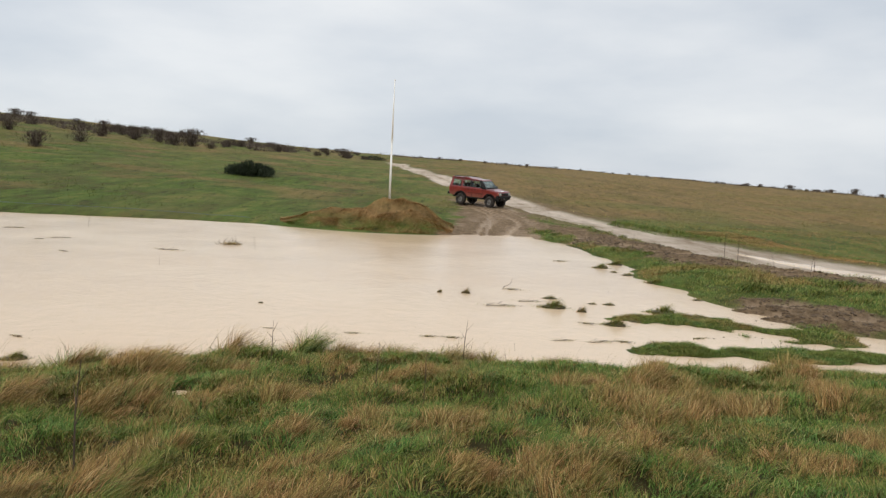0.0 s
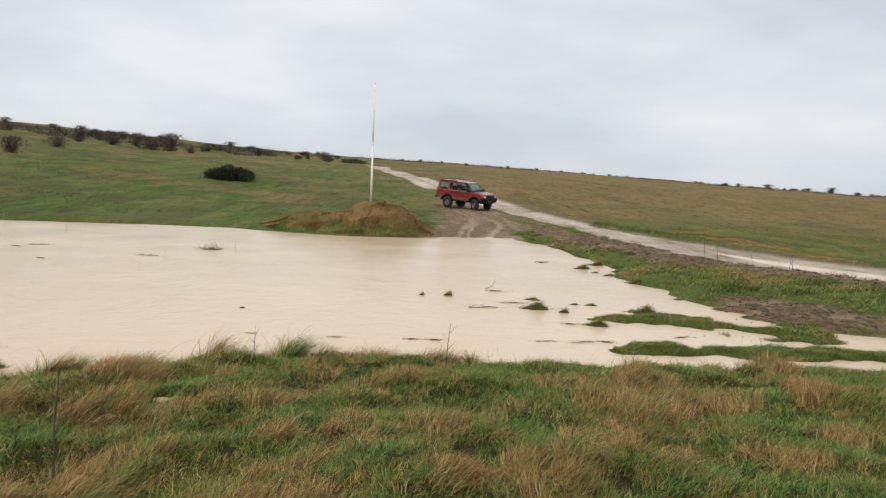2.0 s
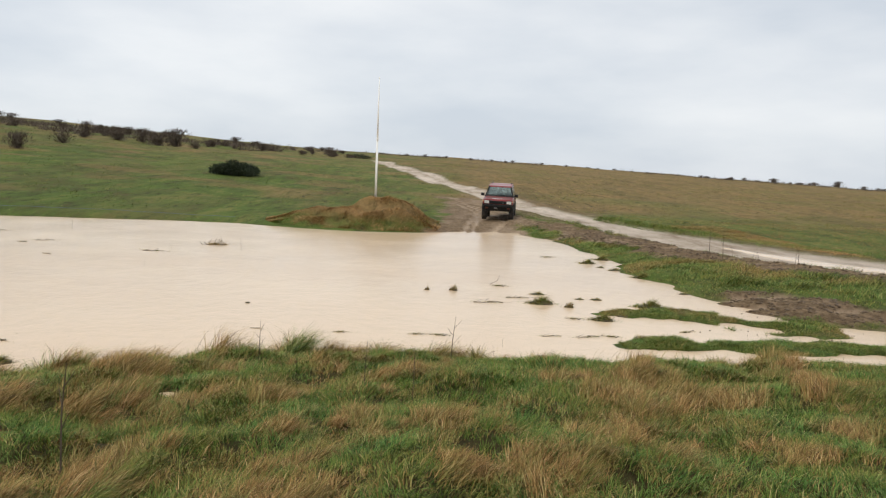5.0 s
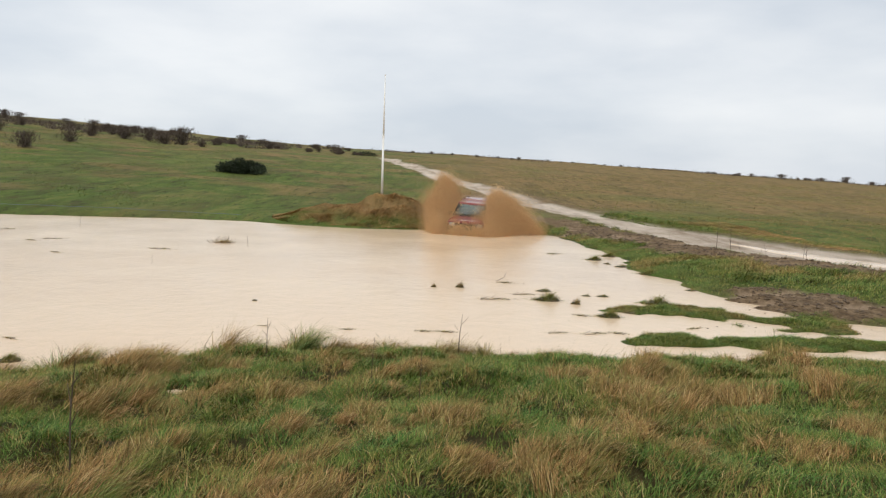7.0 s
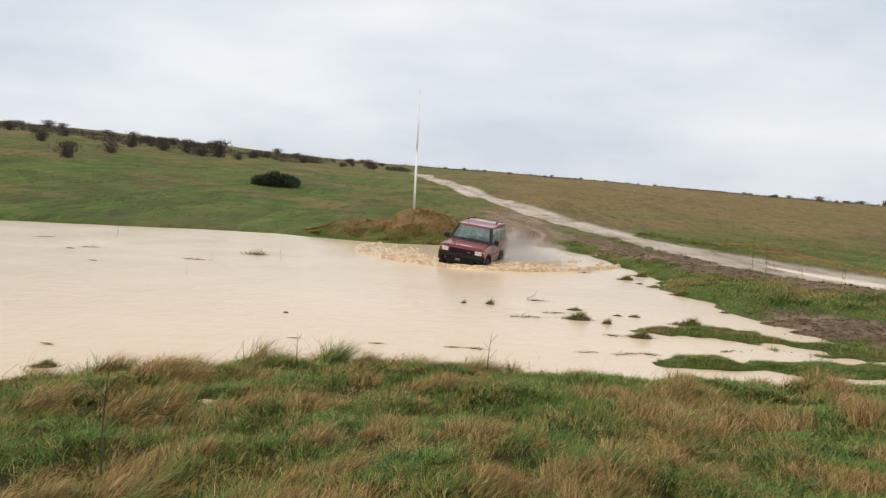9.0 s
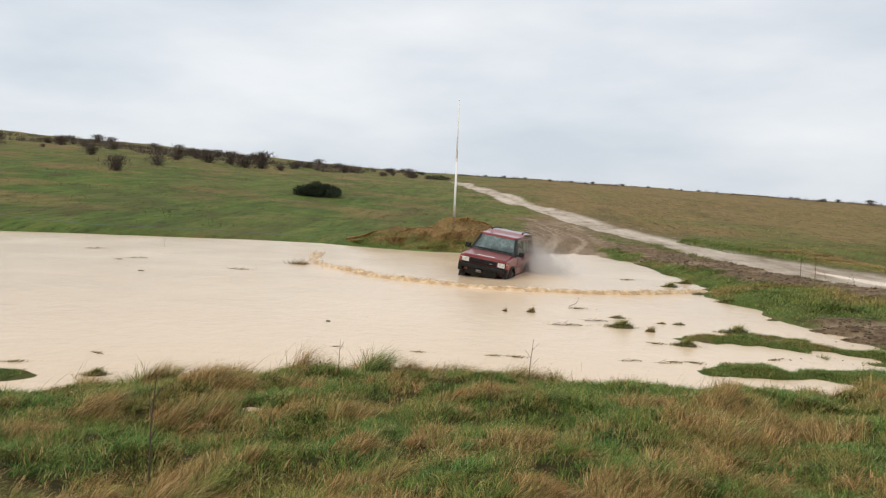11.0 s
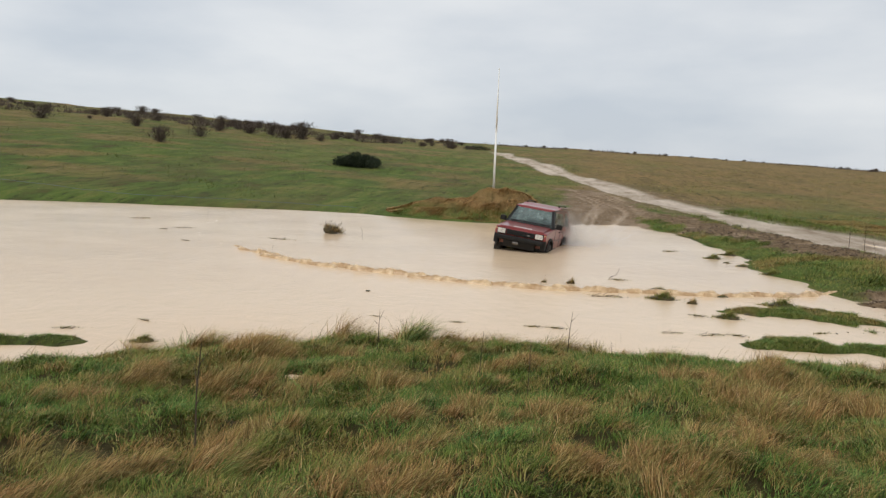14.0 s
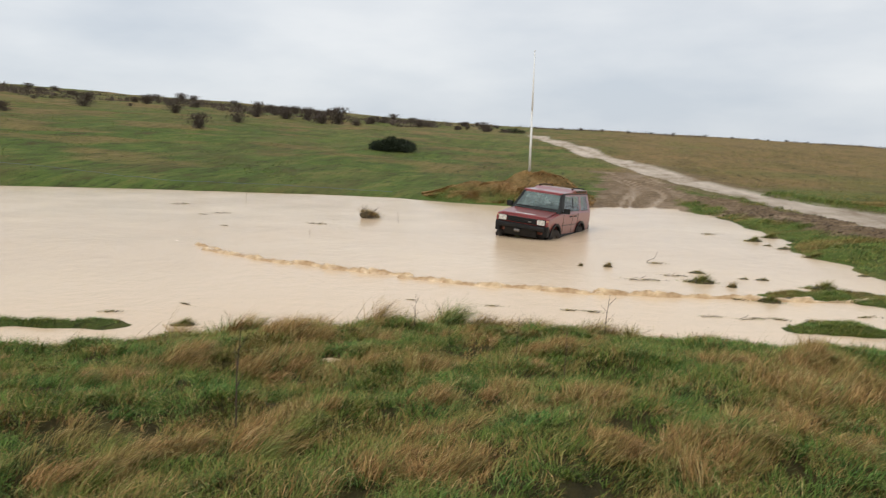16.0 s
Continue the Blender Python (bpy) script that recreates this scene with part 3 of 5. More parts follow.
# tall dry bents sticking up at the water's edge
x, y = wedge(900, 6.5, 10.8, -50, 35)
sd = pond_distance(x, y)
keep = (sd > 0.1) & (sd < 1.5) & (grain(x, y, 0.8, 39) > 0.55)
x, y = x[keep], y[keep]
k = len(x)
blades("tall_bents", np.stack([x, y, ground_height(x, y)], -1), rng.uniform(0.25, 0.5, k), np.full(k, 0.0045), 0.5 + rng.normal(0, 0.4, k), rng.uniform(0.5, 1.0, k), rng.uniform(0.6, 1, k),
       "thin dry grass stalks along the water's edge")

# grass on the islands, on the bank before the track, and along the far shore
f, across = rng.random(130000), rng.normal(0, 0.45, 130000)
x = 3.4 + 9.6 * f
y = np.interp(x, [p[0] for p in ISLES[2][0]], [p[1] for p in ISLES[2][0]]) + 0.7 * across
x[:48000] = 3.7 + 4.8 * f[:48000]
y[:48000] = np.interp(x[:48000], [p[0] for p in ISLES[0][0]], [p[1] for p in ISLES[0][0]]) + 1.8 * across[:48000]
x[:9000], y[:9000] = rng.uniform(-9.5, -6.7, 9000), rng.uniform(9.3, 10.6, 9000)
z = ground_height(x, y)
dist = np.minimum(line_distance(x, y, ISLES[0][0]) / 1.2, line_distance(x, y, ISLES[2][0]) / 0.6)
keep = (z > -0.005) & ((dist < 1.15) | (line_distance(x, y, ISLES[1][0]) < 0.3))
x, y, z = x[keep], y[keep], z[keep]
k = len(x)
blades("island_grass", np.stack([x, y, z], -1), rng.uniform(0.03, 0.12, k) * (0.3 + 1.2 * grain(x, y, 0.4, 41)), rng.uniform(0.005, 0.010, k), rng.normal(0.3, 1.4, k), rng.uniform(0.8, 1.3, k),
       np.clip(rng.normal(0.12, 0.14, k) + 0.5 * smooth(0.6, 0.85, grain(x, y, 0.6, 42)), 0, 1), "short green grass on flooded strips of turf", 2)

x, y = rng.uniform(3.5, 16, 290000), rng.uniform(15, 42, 290000)
x[:70000], y[:70000] = rng.uniform(3, 30, 70000), rng.uniform(15, 48, 70000)
z = ground_height(x, y)
road2, mud2, _ = tracks(x, y)
keep = (z > 0.02) & (np.maximum(road2, mud2 * 0.93) < rng.random(len(x)) * 0.9) & (np.degrees(np.arctan2(x, y)) < 40)
x, y, z = x[keep], y[keep], z[keep]
k = len(x)
bank = smooth(0.2, 2.0, pond_distance(x, y)) * (line_distance(x, y, VERGE) < 4)
blades("bank_grass", np.stack([x, y, z], -1), (0.05 + 0.26 * grain(x, y, 0.7, 43) ** 1.5 * (0.3 + 0.8 * bank)) * rng.uniform(0.5, 1.3, k), rng.uniform(0.008, 0.018, k), 0.3 + 3.0 * (grain(x, y, 0.8, 50) - 0.5) + rng.normal(0, 0.9, k),
       rng.uniform(0.8, 1.3, k), np.clip(0.2 + 0.5 * smooth(0, 1.2, x - np.interp(y, [15.5, 21.5, 25.3, 28.5, 34, 38, 45, 60], [26, 18.5, 15.6, 14.3, 13.2, 12, 10.3, 8.2])) + smooth(0.5, 0.75, grain(x, y, 1.2, 44)) * rng.uniform(0.2, 0.6, k) + rng.normal(0, 0.14, k), 0, 1), "matted green and tan grass on the bank beside the track", 2)

# rank weeds along the upper side of the track
x, y = rng.uniform(8.5, 22, 75000), rng.uniform(24, 47, 75000)
near_line = line_distance(x, y, [(10.4, 45.5), (11.6, 40), (13.2, 37)])
other = line_distance(x, y, [(13.2, 37), (15.3, 31.5), (17.4, 27.5)])
keep = (near_line < 0.8) | ((other < 0.6) & (rng.random(len(x)) < 0.6))
x, y, dist = x[keep], y[keep], near_line[keep]
k = len(x)
blades("rank_weeds", np.stack([x, y, ground_height(x, y)], -1), (0.12 + 0.38 * grain(x, y, 0.9, 51) * smooth(0.9, 0.2, dist)) * rng.uniform(0.6, 1.2, k), rng.uniform(0.012, 0.026, k), rng.normal(0.2, 1.2, k), rng.uniform(0.8, 1.3, k),
       np.clip(rng.normal(0.12, 0.14, k), 0, 1), "dark green rank grass and weeds edging the track", 2)

x, y = rng.uniform(-9.5, 1.4, 62000), rng.uniform(36.2, 43.0, 62000)
z = ground_height(x, y)
keep = (z > 0.03) & (mound_height(x, y) > 0.08)
x, y, z = x[keep], y[keep], z[keep]
k = len(x)
patch = 0.6 * grain(x, y, 1.6, 46) + 0.4 * grain(x, y, 0.5, 52)
blades("mound_grass", np.stack([x, y, z], -1), (0.05 + 0.24 * grain(x, y, 0.75, 45) ** 1.6) * rng.uniform(0.5, 1.3, k), rng.uniform(0.009, 0.022, k), 3.0 * (grain(x, y, 0.6, 53) - 0.5) + rng.normal(0.2, 0.7, k), rng.uniform(0.9, 1.3, k),
       np.clip(smooth(0.36, 0.60, patch + 0.24 * smooth(0.3, 1.0, mound_height(x, y)) + 0.10 * smooth(-5, -2, x) + 0.05) * rng.uniform(0.75, 1.0, k) + rng.normal(0.18, 0.1, k), 0, 1), "tussocky tan and green grass on the earth mound", 2)

x, y = wedge(150000, 36, 135, -46, 34)
keep = rng.random(len(x)) < np.clip(55 / np.hypot(x, y), 0, 1) ** 1.4
x, y = x[keep], y[keep]
z = ground_height(x, y)
road2, mud2, _ = tracks(x, y)
right_ = smooth(-3, 12, np.degrees(np.arctan2(x, y))) * smooth(45, 65, np.hypot(x, y))
keep = (z > 0.03) & (road2 < 0.05) & (mud2 < 0.1) & (grain(x, y, 1.1, 47) * 0.6 + grain(x, y, 4, 48) * 0.4 > 0.45) & (rng.random(len(x)) > 0.6 * right_)
x, y, z = x[keep], y[keep], z[keep]
k = len(x)
right_ = smooth(-3, 12, np.degrees(np.arctan2(x, y))) * smooth(45, 65, np.hypot(x, y))
blades("hill_grass", np.stack([x, y, z], -1), rng.uniform(0.05, 0.13, k) * (0.7 + 0.6 * right_), rng.uniform(0.015, 0.035, k), rng.normal(0.2, 1.5, k), rng.uniform(0.5, 1.2, k),
       np.clip(0.16 + 0.40 * right_ + rng.normal(0, 0.10, k) + 0.4 * smooth(0.62, 0.85, grain(x, y, 3.2, 49)), 0, 1), "short rough tussocks scattered over the hillside", 2)

# rushy clumps and bents standing out of the hillside
cx, cy = wedge(6500, 41, 190, -46, 34)
keep = (ground_height(cx, cy) > 0.15) & (grain(cx, cy, 9, 57) * 0.5 + grain(cx, cy, 26, 58) * 0.5 > 0.36)
cx, cy = cx[keep], cy[keep]
road2, mud2, _ = tracks(cx, cy)
cx, cy = cx[(road2 < 0.02) & (mud2 < 0.1)], cy[(road2 < 0.02) & (mud2 < 0.1)]
which = np.repeat(np.arange(len(cx)), 16)
k = len(which)
big_ = rng.uniform(0.5, 1.5, len(cx))
right_ = smooth(-3, 10, np.degrees(np.arctan2(cx, cy)))
tone = np.clip(rng.uniform(0.0, 0.3, len(cx)) + 0.25 * right_, 0, 1)
x, y = cx[which] + rng.normal(0, 0.55, k) * big_[which], cy[which] + rng.normal(0, 0.7, k) * big_[which]
blades("hill_tussocks", np.stack([x, y, ground_height(x, y)], -1), 0.15 * big_[which] * rng.uniform(0.5, 1.2, k), rng.uniform(0.02, 0.04, k), rng.normal(0.2, 1.2, k), rng.uniform(0.7, 1.3, k),
       np.clip(tone[which] + rng.normal(0, 0.1, k), 0, 1), "dark rushy clumps and tan bents on the hillside", 2)


def height_at(x, y):
    return float(ground_height(np.array([float(x)]), np.array([float(y)]))[0])


# ---- bushes and trees ----
def twig_cloud(bm, centre, size, count, length, width, upward=0.5):
    for _ in range(count):
        d = Vector(rng.normal(0, 1, 3)).normalized()
        r = rng.random() ** 0.45
        p = Vector(centre) + Vector((d.x * size[0] * r, d.y * size[1] * r, d.z * size[2] * r))
        if p.z < 0.02:
            p.z = 0.02
        way = (d + Vector((0, 0, upward)) + Vector(rng.normal(0, 0.5, 3))).normalized()
        side = way.cross(Vector(rng.normal(0, 1, 3))).normalized() * width * rng.uniform(0.5, 1.3)
        q = p + way * length * rng.uniform(0.5, 1.3)
        bm.faces.new([bm.verts.new(v) for v in (p - side, p + side, q)])


def limb(bm, a, b, ra, rb, sides=5):
    a, b = Vector(a), Vector(b)
    u = (b - a).orthogonal().normalized()
    v = (b - a).normalized().cross(u)
    lo = [bm.verts.new(a + ra * (math.cos(t) * u + math.sin(t) * v)) for t in (6.2832 * i / sides for i in range(sides))]
    hi = [bm.verts.new(b + rb * (math.cos(t) * u + math.sin(t) * v)) for t in (6.2832 * i / sides for i in range(sides))]
    for i in range(sides):
        bm.faces.new((lo[i], lo[(i + 1) % sides], hi[(i + 1) % sides], hi[i]))
    bm.faces.new(hi)


def thorn_tree(h, wide, count):
    ob = empty("hawthorn_bush", Matrix(), "leafless dark hawthorn bush on the hillside grass", "bush", "hawthorns on the hill")
    bm = bmesh.new()
    limb(bm, (0, 0, -0.1), (0.05, 0, 0.14 * h), 0.08, 0.06)
    part("trunk", bm, BARK, ob)
    for i in range(6):
        bm = bmesh.new()
        a = i * 2.4
        tip = Vector((math.cos(a) * wide * rng.uniform(0.3, 0.8), math.sin(a) * wide * rng.uniform(0.3, 0.8), h * rng.uniform(0.6, 0.98)))
        limb(bm, (0.04, 0, h * rng.uniform(0.04, 0.12)), tip, 0.04, 0.01, 4)
        part("branch", bm, BARK, ob)
    bm = bmesh.new()
    for _ in range(count * 6):
        a, lean = rng.uniform(0, 6.283), abs(rng.normal(0, 0.42))
        way = Vector((math.cos(a) * math.sin(lean) * wide / h * 1.5, math.sin(a) * math.sin(lean) * wide / h * 1.5, math.cos(lean)))
        p = way * h * 0.8 * rng.uniform(0.02, 1.0) ** 0.8 + Vector((rng.normal(0, 0.15) * wide, rng.normal(0, 0.15) * wide, 0))
        q = p + (way.normalized() + Vector((0, 0, 0.5)) + Vector(rng.normal(0, 0.35, 3))).normalized() * h * rng.uniform(0.08, 0.24)
        w = (q - p).cross(Vector(rng.normal(0, 1, 3))).normalized() * 0.024 * rng.uniform(0.5, 1.3)
        bm.faces.new([bm.verts.new(v) for v in (p - w, p + w, q)])
    part("crown", bm, TWIG, ob, "bare tangled twigs")
    return ob


def gorse(w, d, h, count, label):
    ob = empty("gorse_bush", Matrix(), label, "bush")
    bm = bmesh.new()
    for i in range(6):
        limb(bm, (0, 0, -0.1), (w * 0.3 * math.cos(i), d * 0.3 * math.sin(i), h * 0.6), 0.07, 0.02, 5)
    part("stems", bm, BARK, ob)
    bm = bmesh.new()
    for i in range(14):
        cx, cy = (2 * (i + 0.5) / 14 - 1) * 0.78 * w / 2, rng.uniform(-0.6, 0.6) * d / 2
        top = h * (1 - 0.78 * (2 * cx / w) ** 2) * rng.uniform(0.82, 1.0)
        twig_cloud(bm, (cx, cy, top * 0.45), (w * 0.17, d * 0.2, top * 0.5), count, 0.2, 0.05, 0.6)
    part("crown", bm, GORSE, ob, "dense dark green spiny foliage")
    return ob


bush = gorse(5.0, 3.4, 1.65, 520, "large dark green gorse bush alone on the grass slope")
bush.matrix_basis = pose(-19.3, 75.6, height_at(-19.3, 75.6) - 0.05)
low = gorse(6.5, 4, 1.5, 160, "low dark gorse patch beside the chalk track")
low.matrix_basis = pose(-18.0, 186, height_at(-18, 186) - 0.1)

thorns = [thorn_tree(2.5, 1.4, 150), thorn_tree(1.9, 1.8, 150), thorn_tree(2.8, 1.5, 160)]
spots = [(-45.6, 85.3, 1.15), (-54.5, 114.4, 1.15), (-67.3, 150.8, 1.2), (-59.2, 145.9, 1.2), (-51.5, 144.8, 1.4), (-48.5, 146, 1.2), (-43.5, 141.7, 0.7), (-47.7, 177.2, 0.9), (-69.3, 121.6, 0.75),
         (-34.3, 215, 0.9), (-30, 222, 1.1), (-57, 152, 1.0), (-62, 138, 0.8), (-84, 118, 0.9), (-92, 104, 0.8), (-78, 92, 0.7), (-74, 88, 0.4)]
for i in range(150):
    a = -44 + 38 * (i + rng.random()) / 150
    if math.sin(a * 1.9) + math.sin(a * 0.83 + 1) > -0.5 and rng.random() < 0.85:
        r = rng.uniform(170, 262) if a > -33 else rng.uniform(150, 250)
        spots.append((r * math.sin(radians(a)), r * math.cos(radians(a)), 0.25 + 0.8 * rng.random() ** 1.8))
for i in range(34):
    a = -4 + 36 * (i + rng.random()) / 34
    r = rng.uniform(268, 292)
    spots.append((r * math.sin(radians(a)), r * math.cos(radians(a)), rng.uniform(0.2, 0.55)))
spots += [(117, 263, 0.9), (133, 267, 0.8), (142, 268, 0.8), (148, 262, 0.7), (96, 250, 0.5), (102, 262, 0.45), (125, 262, 0.5), (129, 262, 0.45), (138, 262, 0.5), (153, 262, 0.5)]
for i, (x, y, s) in enumerate(spots):
    m = pose(x, y, height_at(x, y) - 0.1, 0, 0, i * 77) @ Matrix.Diagonal((s * 1.3, s * 1.3, s * (0.74 + 0.3 * rng.random()), 1))
    if i < 3:
        thorns[i].matrix_basis = m
    else:
        copy_thing(thorns[i % 3], m)

# low bare scrub along the ridge
k = 26000
a = np.radians(rng.uniform(-46, -10, k))
r = 185 + 78 * rng.random(k) + 12 * np.sin(a * 60)
a[:5500] = np.radians(rng.uniform(-10, 33, 5500))
r[:5500] = 262 + 30 * rng.random(5500)
x, y = r * np.sin(a), r * np.cos(a)
keep = (grain(x, y, 7, 70) * 0.6 + grain(x, y, 22, 71) * 0.4) > 0.50 - 0.12 * smooth(-20, -34, np.degrees(a))
x, y = x[keep], y[keep]
k = len(x)
z = ground_height(x, y)
high = rng.uniform(0.3, 1.35, k) * (0.3 + 1.1 * grain(x, y, 4, 72)) * (1 - 0.25 * smooth(-10, -6, np.degrees(np.arctan2(x, y))))
lean = rng.normal(0, 0.75, (k, 2))
w = rng.uniform(0.05, 0.12, k)
turn = rng.uniform(0, 3.14, k)
v = np.stack([np.stack([x - w * np.cos(turn), y - w * np.sin(turn), z - 0.05], -1), np.stack([x + w * np.cos(turn), y + w * np.sin(turn), z - 0.05], -1),
              np.stack([x + lean[:, 0] * high, y + lean[:, 1] * high, z + high], -1)], 1).reshape(-1, 3)
tagged(triangles("ridge_scrub", v, np.arange(3 * k).reshape(-1, 3), TWIG), "low leafless brown scrub along the hill ridge", "scrub", kind="stuff")

# loose churned clods on the mud
x, y = rng.uniform(0, 17, 30000), rng.uniform(15, 56, 30000)
_, mud3, _ = tracks(x, y)
z = ground_height(x, y)
keep = (mud3 > 0.6) & (z > 0.01) & ~((x < 7.5) & (y > 36.5)) & (rng.random(len(x)) < np.clip(20 / y, 0, 1))
x, y, z = x[keep][:3600], y[keep][:3600], z[keep][:3600]
k = len(x)
corner = np.array([(1, 0, 0), (-1, 0, 0), (0, 1, 0), (0, -1, 0), (0, 0, 1), (0, 0, -1)], float)
face = np.array([(0, 2, 4), (2, 1, 4), (1, 3, 4), (3, 0, 4), (2, 0, 5), (1, 2, 5), (3, 1, 5), (0, 3, 5)])
size = rng.uniform(0.015, 0.06, k)
v = (np.stack([x, y, z], -1)[:, None] + size[:, None, None] * corner[None] * rng.uniform(0.6, 1.5, (k, 6, 3)) * (1.3, 1.3, 0.7)).reshape(-1, 3)
tagged(triangles("mud_lumps", v, (face[None] + 6 * np.arange(k)[:, None, None]).reshape(-1, 3), MUD), "loose wet brown lumps of churned mud", "mud", kind="stuff")

# ---- pole on the mound ----
pole = empty("marker_pole", pose(-2.92, 39.9, height_at(-2.92, 39.9)), "tall thin white-painted pole standing on the grassy mound", "pole")
bm = bmesh.new()
bmesh.ops.create_cone(bm, cap_ends=True, segments=12, radius1=0.060, radius2=0.050, depth=3.2, matrix=pose(0, 0, 1.45))
part("lower_tube", bm, WHITE, pole, "", True)
bm = bmesh.new()
bmesh.ops.create_cone(bm, cap_ends=True, segments=12, radius1=0.046, radius2=0.026, depth=3.1, matrix=pose(0, 0, 4.55))
part("upper_tube", bm, WHITE, pole, "", True)
bm = bmesh.new()
bmesh.ops.create_cone(bm, cap_ends=True, segments=10, radius1=0.062, radius2=0.058, depth=0.16, matrix=pose(0, 0, 3.02))
part("collar", bm, WHITE, pole)
bm = bmesh.new()
bmesh.ops.create_uvsphere(bm, u_segments=10, v_segments=6, radius=0.04, matrix=pose(0, 0, 6.12))
part("finial", bm, WHITE, pole)


# ---- tufts, stalks, driftwood and clods in the water ----
def tuft_thing(w, h, count, tan):
    ob = empty("grass_tuft", Matrix(), "small ragged grass tuft standing out of the flood water", "grass tuft", "tufts in the water")
    bm = bmesh.new()
    bmesh.ops.create_icosphere(bm, subdivisions=3, radius=1, matrix=Matrix.Diagonal((w * 0.36, w * 0.22, h * 0.3, 1)))
    for v in bm.verts:
        v.co *= 1 + 0.55 * noise.noise(v.co * (2.2 / w)) + 0.25 * noise.noise(v.co * (7 / w))
    part("sod", bm, CLOD, ob)
    bx, by = rng.normal(0, w * 0.20, count), rng.normal(0, w * 0.12, count)
    near_ = np.exp(-((bx - 0.1 * w) / (0.22 * w)) ** 2 - (by / (0.16 * w)) ** 2)
    g = blades("leaves", np.stack([bx, by, 0.2 * h * near_], -1), rng.uniform(0.35, 1.15, count) * h * (0.35 + 0.8 * near_), rng.uniform(0.005, 0.012, count), np.arctan2(by, bx) * 0.5 + rng.normal(0.2, 0.9, count), rng.uniform(0.7, 1.3, count),
               np.clip(rng.normal(tan, 0.25, count), 0, 1), "", 2)
    del g["kind"], g["category"]
    g.parent = ob
    return ob


def raft_thing(long, count):
    """Dead stems afloat, most of them lying one way."""
    ob = empty("floating_debris", Matrix(), "thin dark raft of dead stems afloat on the water", "debris", "floating debris")
    for i in range(count):
        bm = bmesh.new()
        x, y, a = rng.normal(0, 0.26) * long, rng.normal(0, 0.09) * long, rng.normal(0, 0.6)
        half_ = rng.uniform(0.04, 0.13) * long
        limb(bm, (x - half_ * math.cos(a), y - half_ * math.sin(a), 0.004), (x + half_ * math.cos(a), y + half_ * math.sin(a), 0.012 + 0.06 * rng.random() ** 3), 0.006, 0.004, 5)
        part("stem", bm, STEM, ob)
    bx = rng.normal(0, 0.25, 70) * long
    g = blades("dead_leaves", np.stack([bx, rng.normal(0, 0.04, 70) * long, np.full(70, 0.01)], -1), rng.uniform(0.03, 0.10, 70), rng.uniform(0.006, 0.014, 70), rng.normal(0, 0.8, 70), rng.uniform(1.0, 1.35, 70), rng.uniform(0.2, 0.8, 70), "", 2)
    del g["kind"], g["category"]
    g.parent = ob
    return ob


def plant(kinds, spots):
    """The first of each kind goes to its first spot, copies of it to the others."""
    used = set()
    for i, (x, y, kind_, s) in enumerate(spots):
        m = pose(x, y, 0.0, 0, 0, 35 * math.sin(i * 3.1)) @ Matrix.Diagonal((s, s, s, 1))
        if kind_ in used:
            copy_thing(kinds[kind_], m)
        else:
            kinds[kind_].matrix_basis = m
            used.add(kind_)


plant([tuft_thing(0.75, 0.24, 800, 0.35), tuft_thing(0.36, 0.24, 260, 0.7), tuft_thing(0.55, 0.12, 320, 0.45)],
      [(2.53, 17.26, 0, 1), (2.64, 18.6, 2, 0.9), (3.14, 16.89, 1, 0.8), (3.99, 18.09, 2, 0.8), (0.6, 18.78, 1, 1.0), (-0.04, 18.7, 1, 0.6), (3.55, 15.46, 0, 0.8), (5.05, 17.3, 0, 1.0), (3.6, 18.1, 2, 0.6), (5.38, 26.06, 0, 0.9), (6.15, 27.37, 0, 0.9),
       (5.9, 24.3, 2, 1.2), (6.3, 22.6, 0, 0.9), (6.6, 19.6, 2, 0.8), (4.1, 16.0, 2, 0.8), (-5.9, 10.45, 0, 0.6), (5.6, 25.0, 2, 0.7)])
plant([raft_thing(0.9, 9), raft_thing(0.55, 6)],
      [(1.43, 17.15, 0, 1.0), (2.16, 17.97, 0, 0.8), (1.85, 19.8, 1, 1.0), (-1.51, 13.34, 1, 0.6), (-3.01, 13.39, 1, 0.45), (-0.16, 13.41, 1, 0.7), (0.24, 13.4, 1, 0.8), (2.29, 13.69, 0, 0.55), (-8.82, 24.72, 0, 1.0), (-13.26, 26.66, 0, 0.9), (-13.7, 25.9, 1, 0.8),
       (4.26, 27.59, 1, 1.1), (3.03, 15.47, 1, 0.8), (2.97, 13.73, 0, 0.7), (3.4, 13.8, 1, 0.8), (-16.5, 29.5, 0, 1.0), (-11.4, 22.9, 1, 0.7), (-7.4, 10.9, 1, 0.8), (-6.6, 11.8, 1, 0.6), (5.0, 14.5, 1, 0.7)])


def stalk(h, lean, forks):
    ob = empty("dead_stalk", Matrix(), "thin dark dead plant stalk standing upright", "stalk", "dead stalks")
    bm = bmesh.new()
    limb(bm, (0, 0, -0.05), (lean * 0.4, 0, h * 0.55), 0.007, 0.005, 5)
    limb(bm, (lean * 0.4, 0, h * 0.55), (lean, 0.02, h), 0.005, 0.002, 5)
    part("stem", bm, STEM, ob)
    for i in range(forks):
        bm = bmesh.new()
        f = 0.45 + 0.5 * i / max(1, forks)
        a = (lean * f, 0, h * f)
        limb(bm, a, (lean * f + 0.1 * (-1) ** i, 0.03 * math.sin(i), h * f + 0.12), 0.004, 0.0015, 4)
        part("twig", bm, STEM, ob)
    return ob


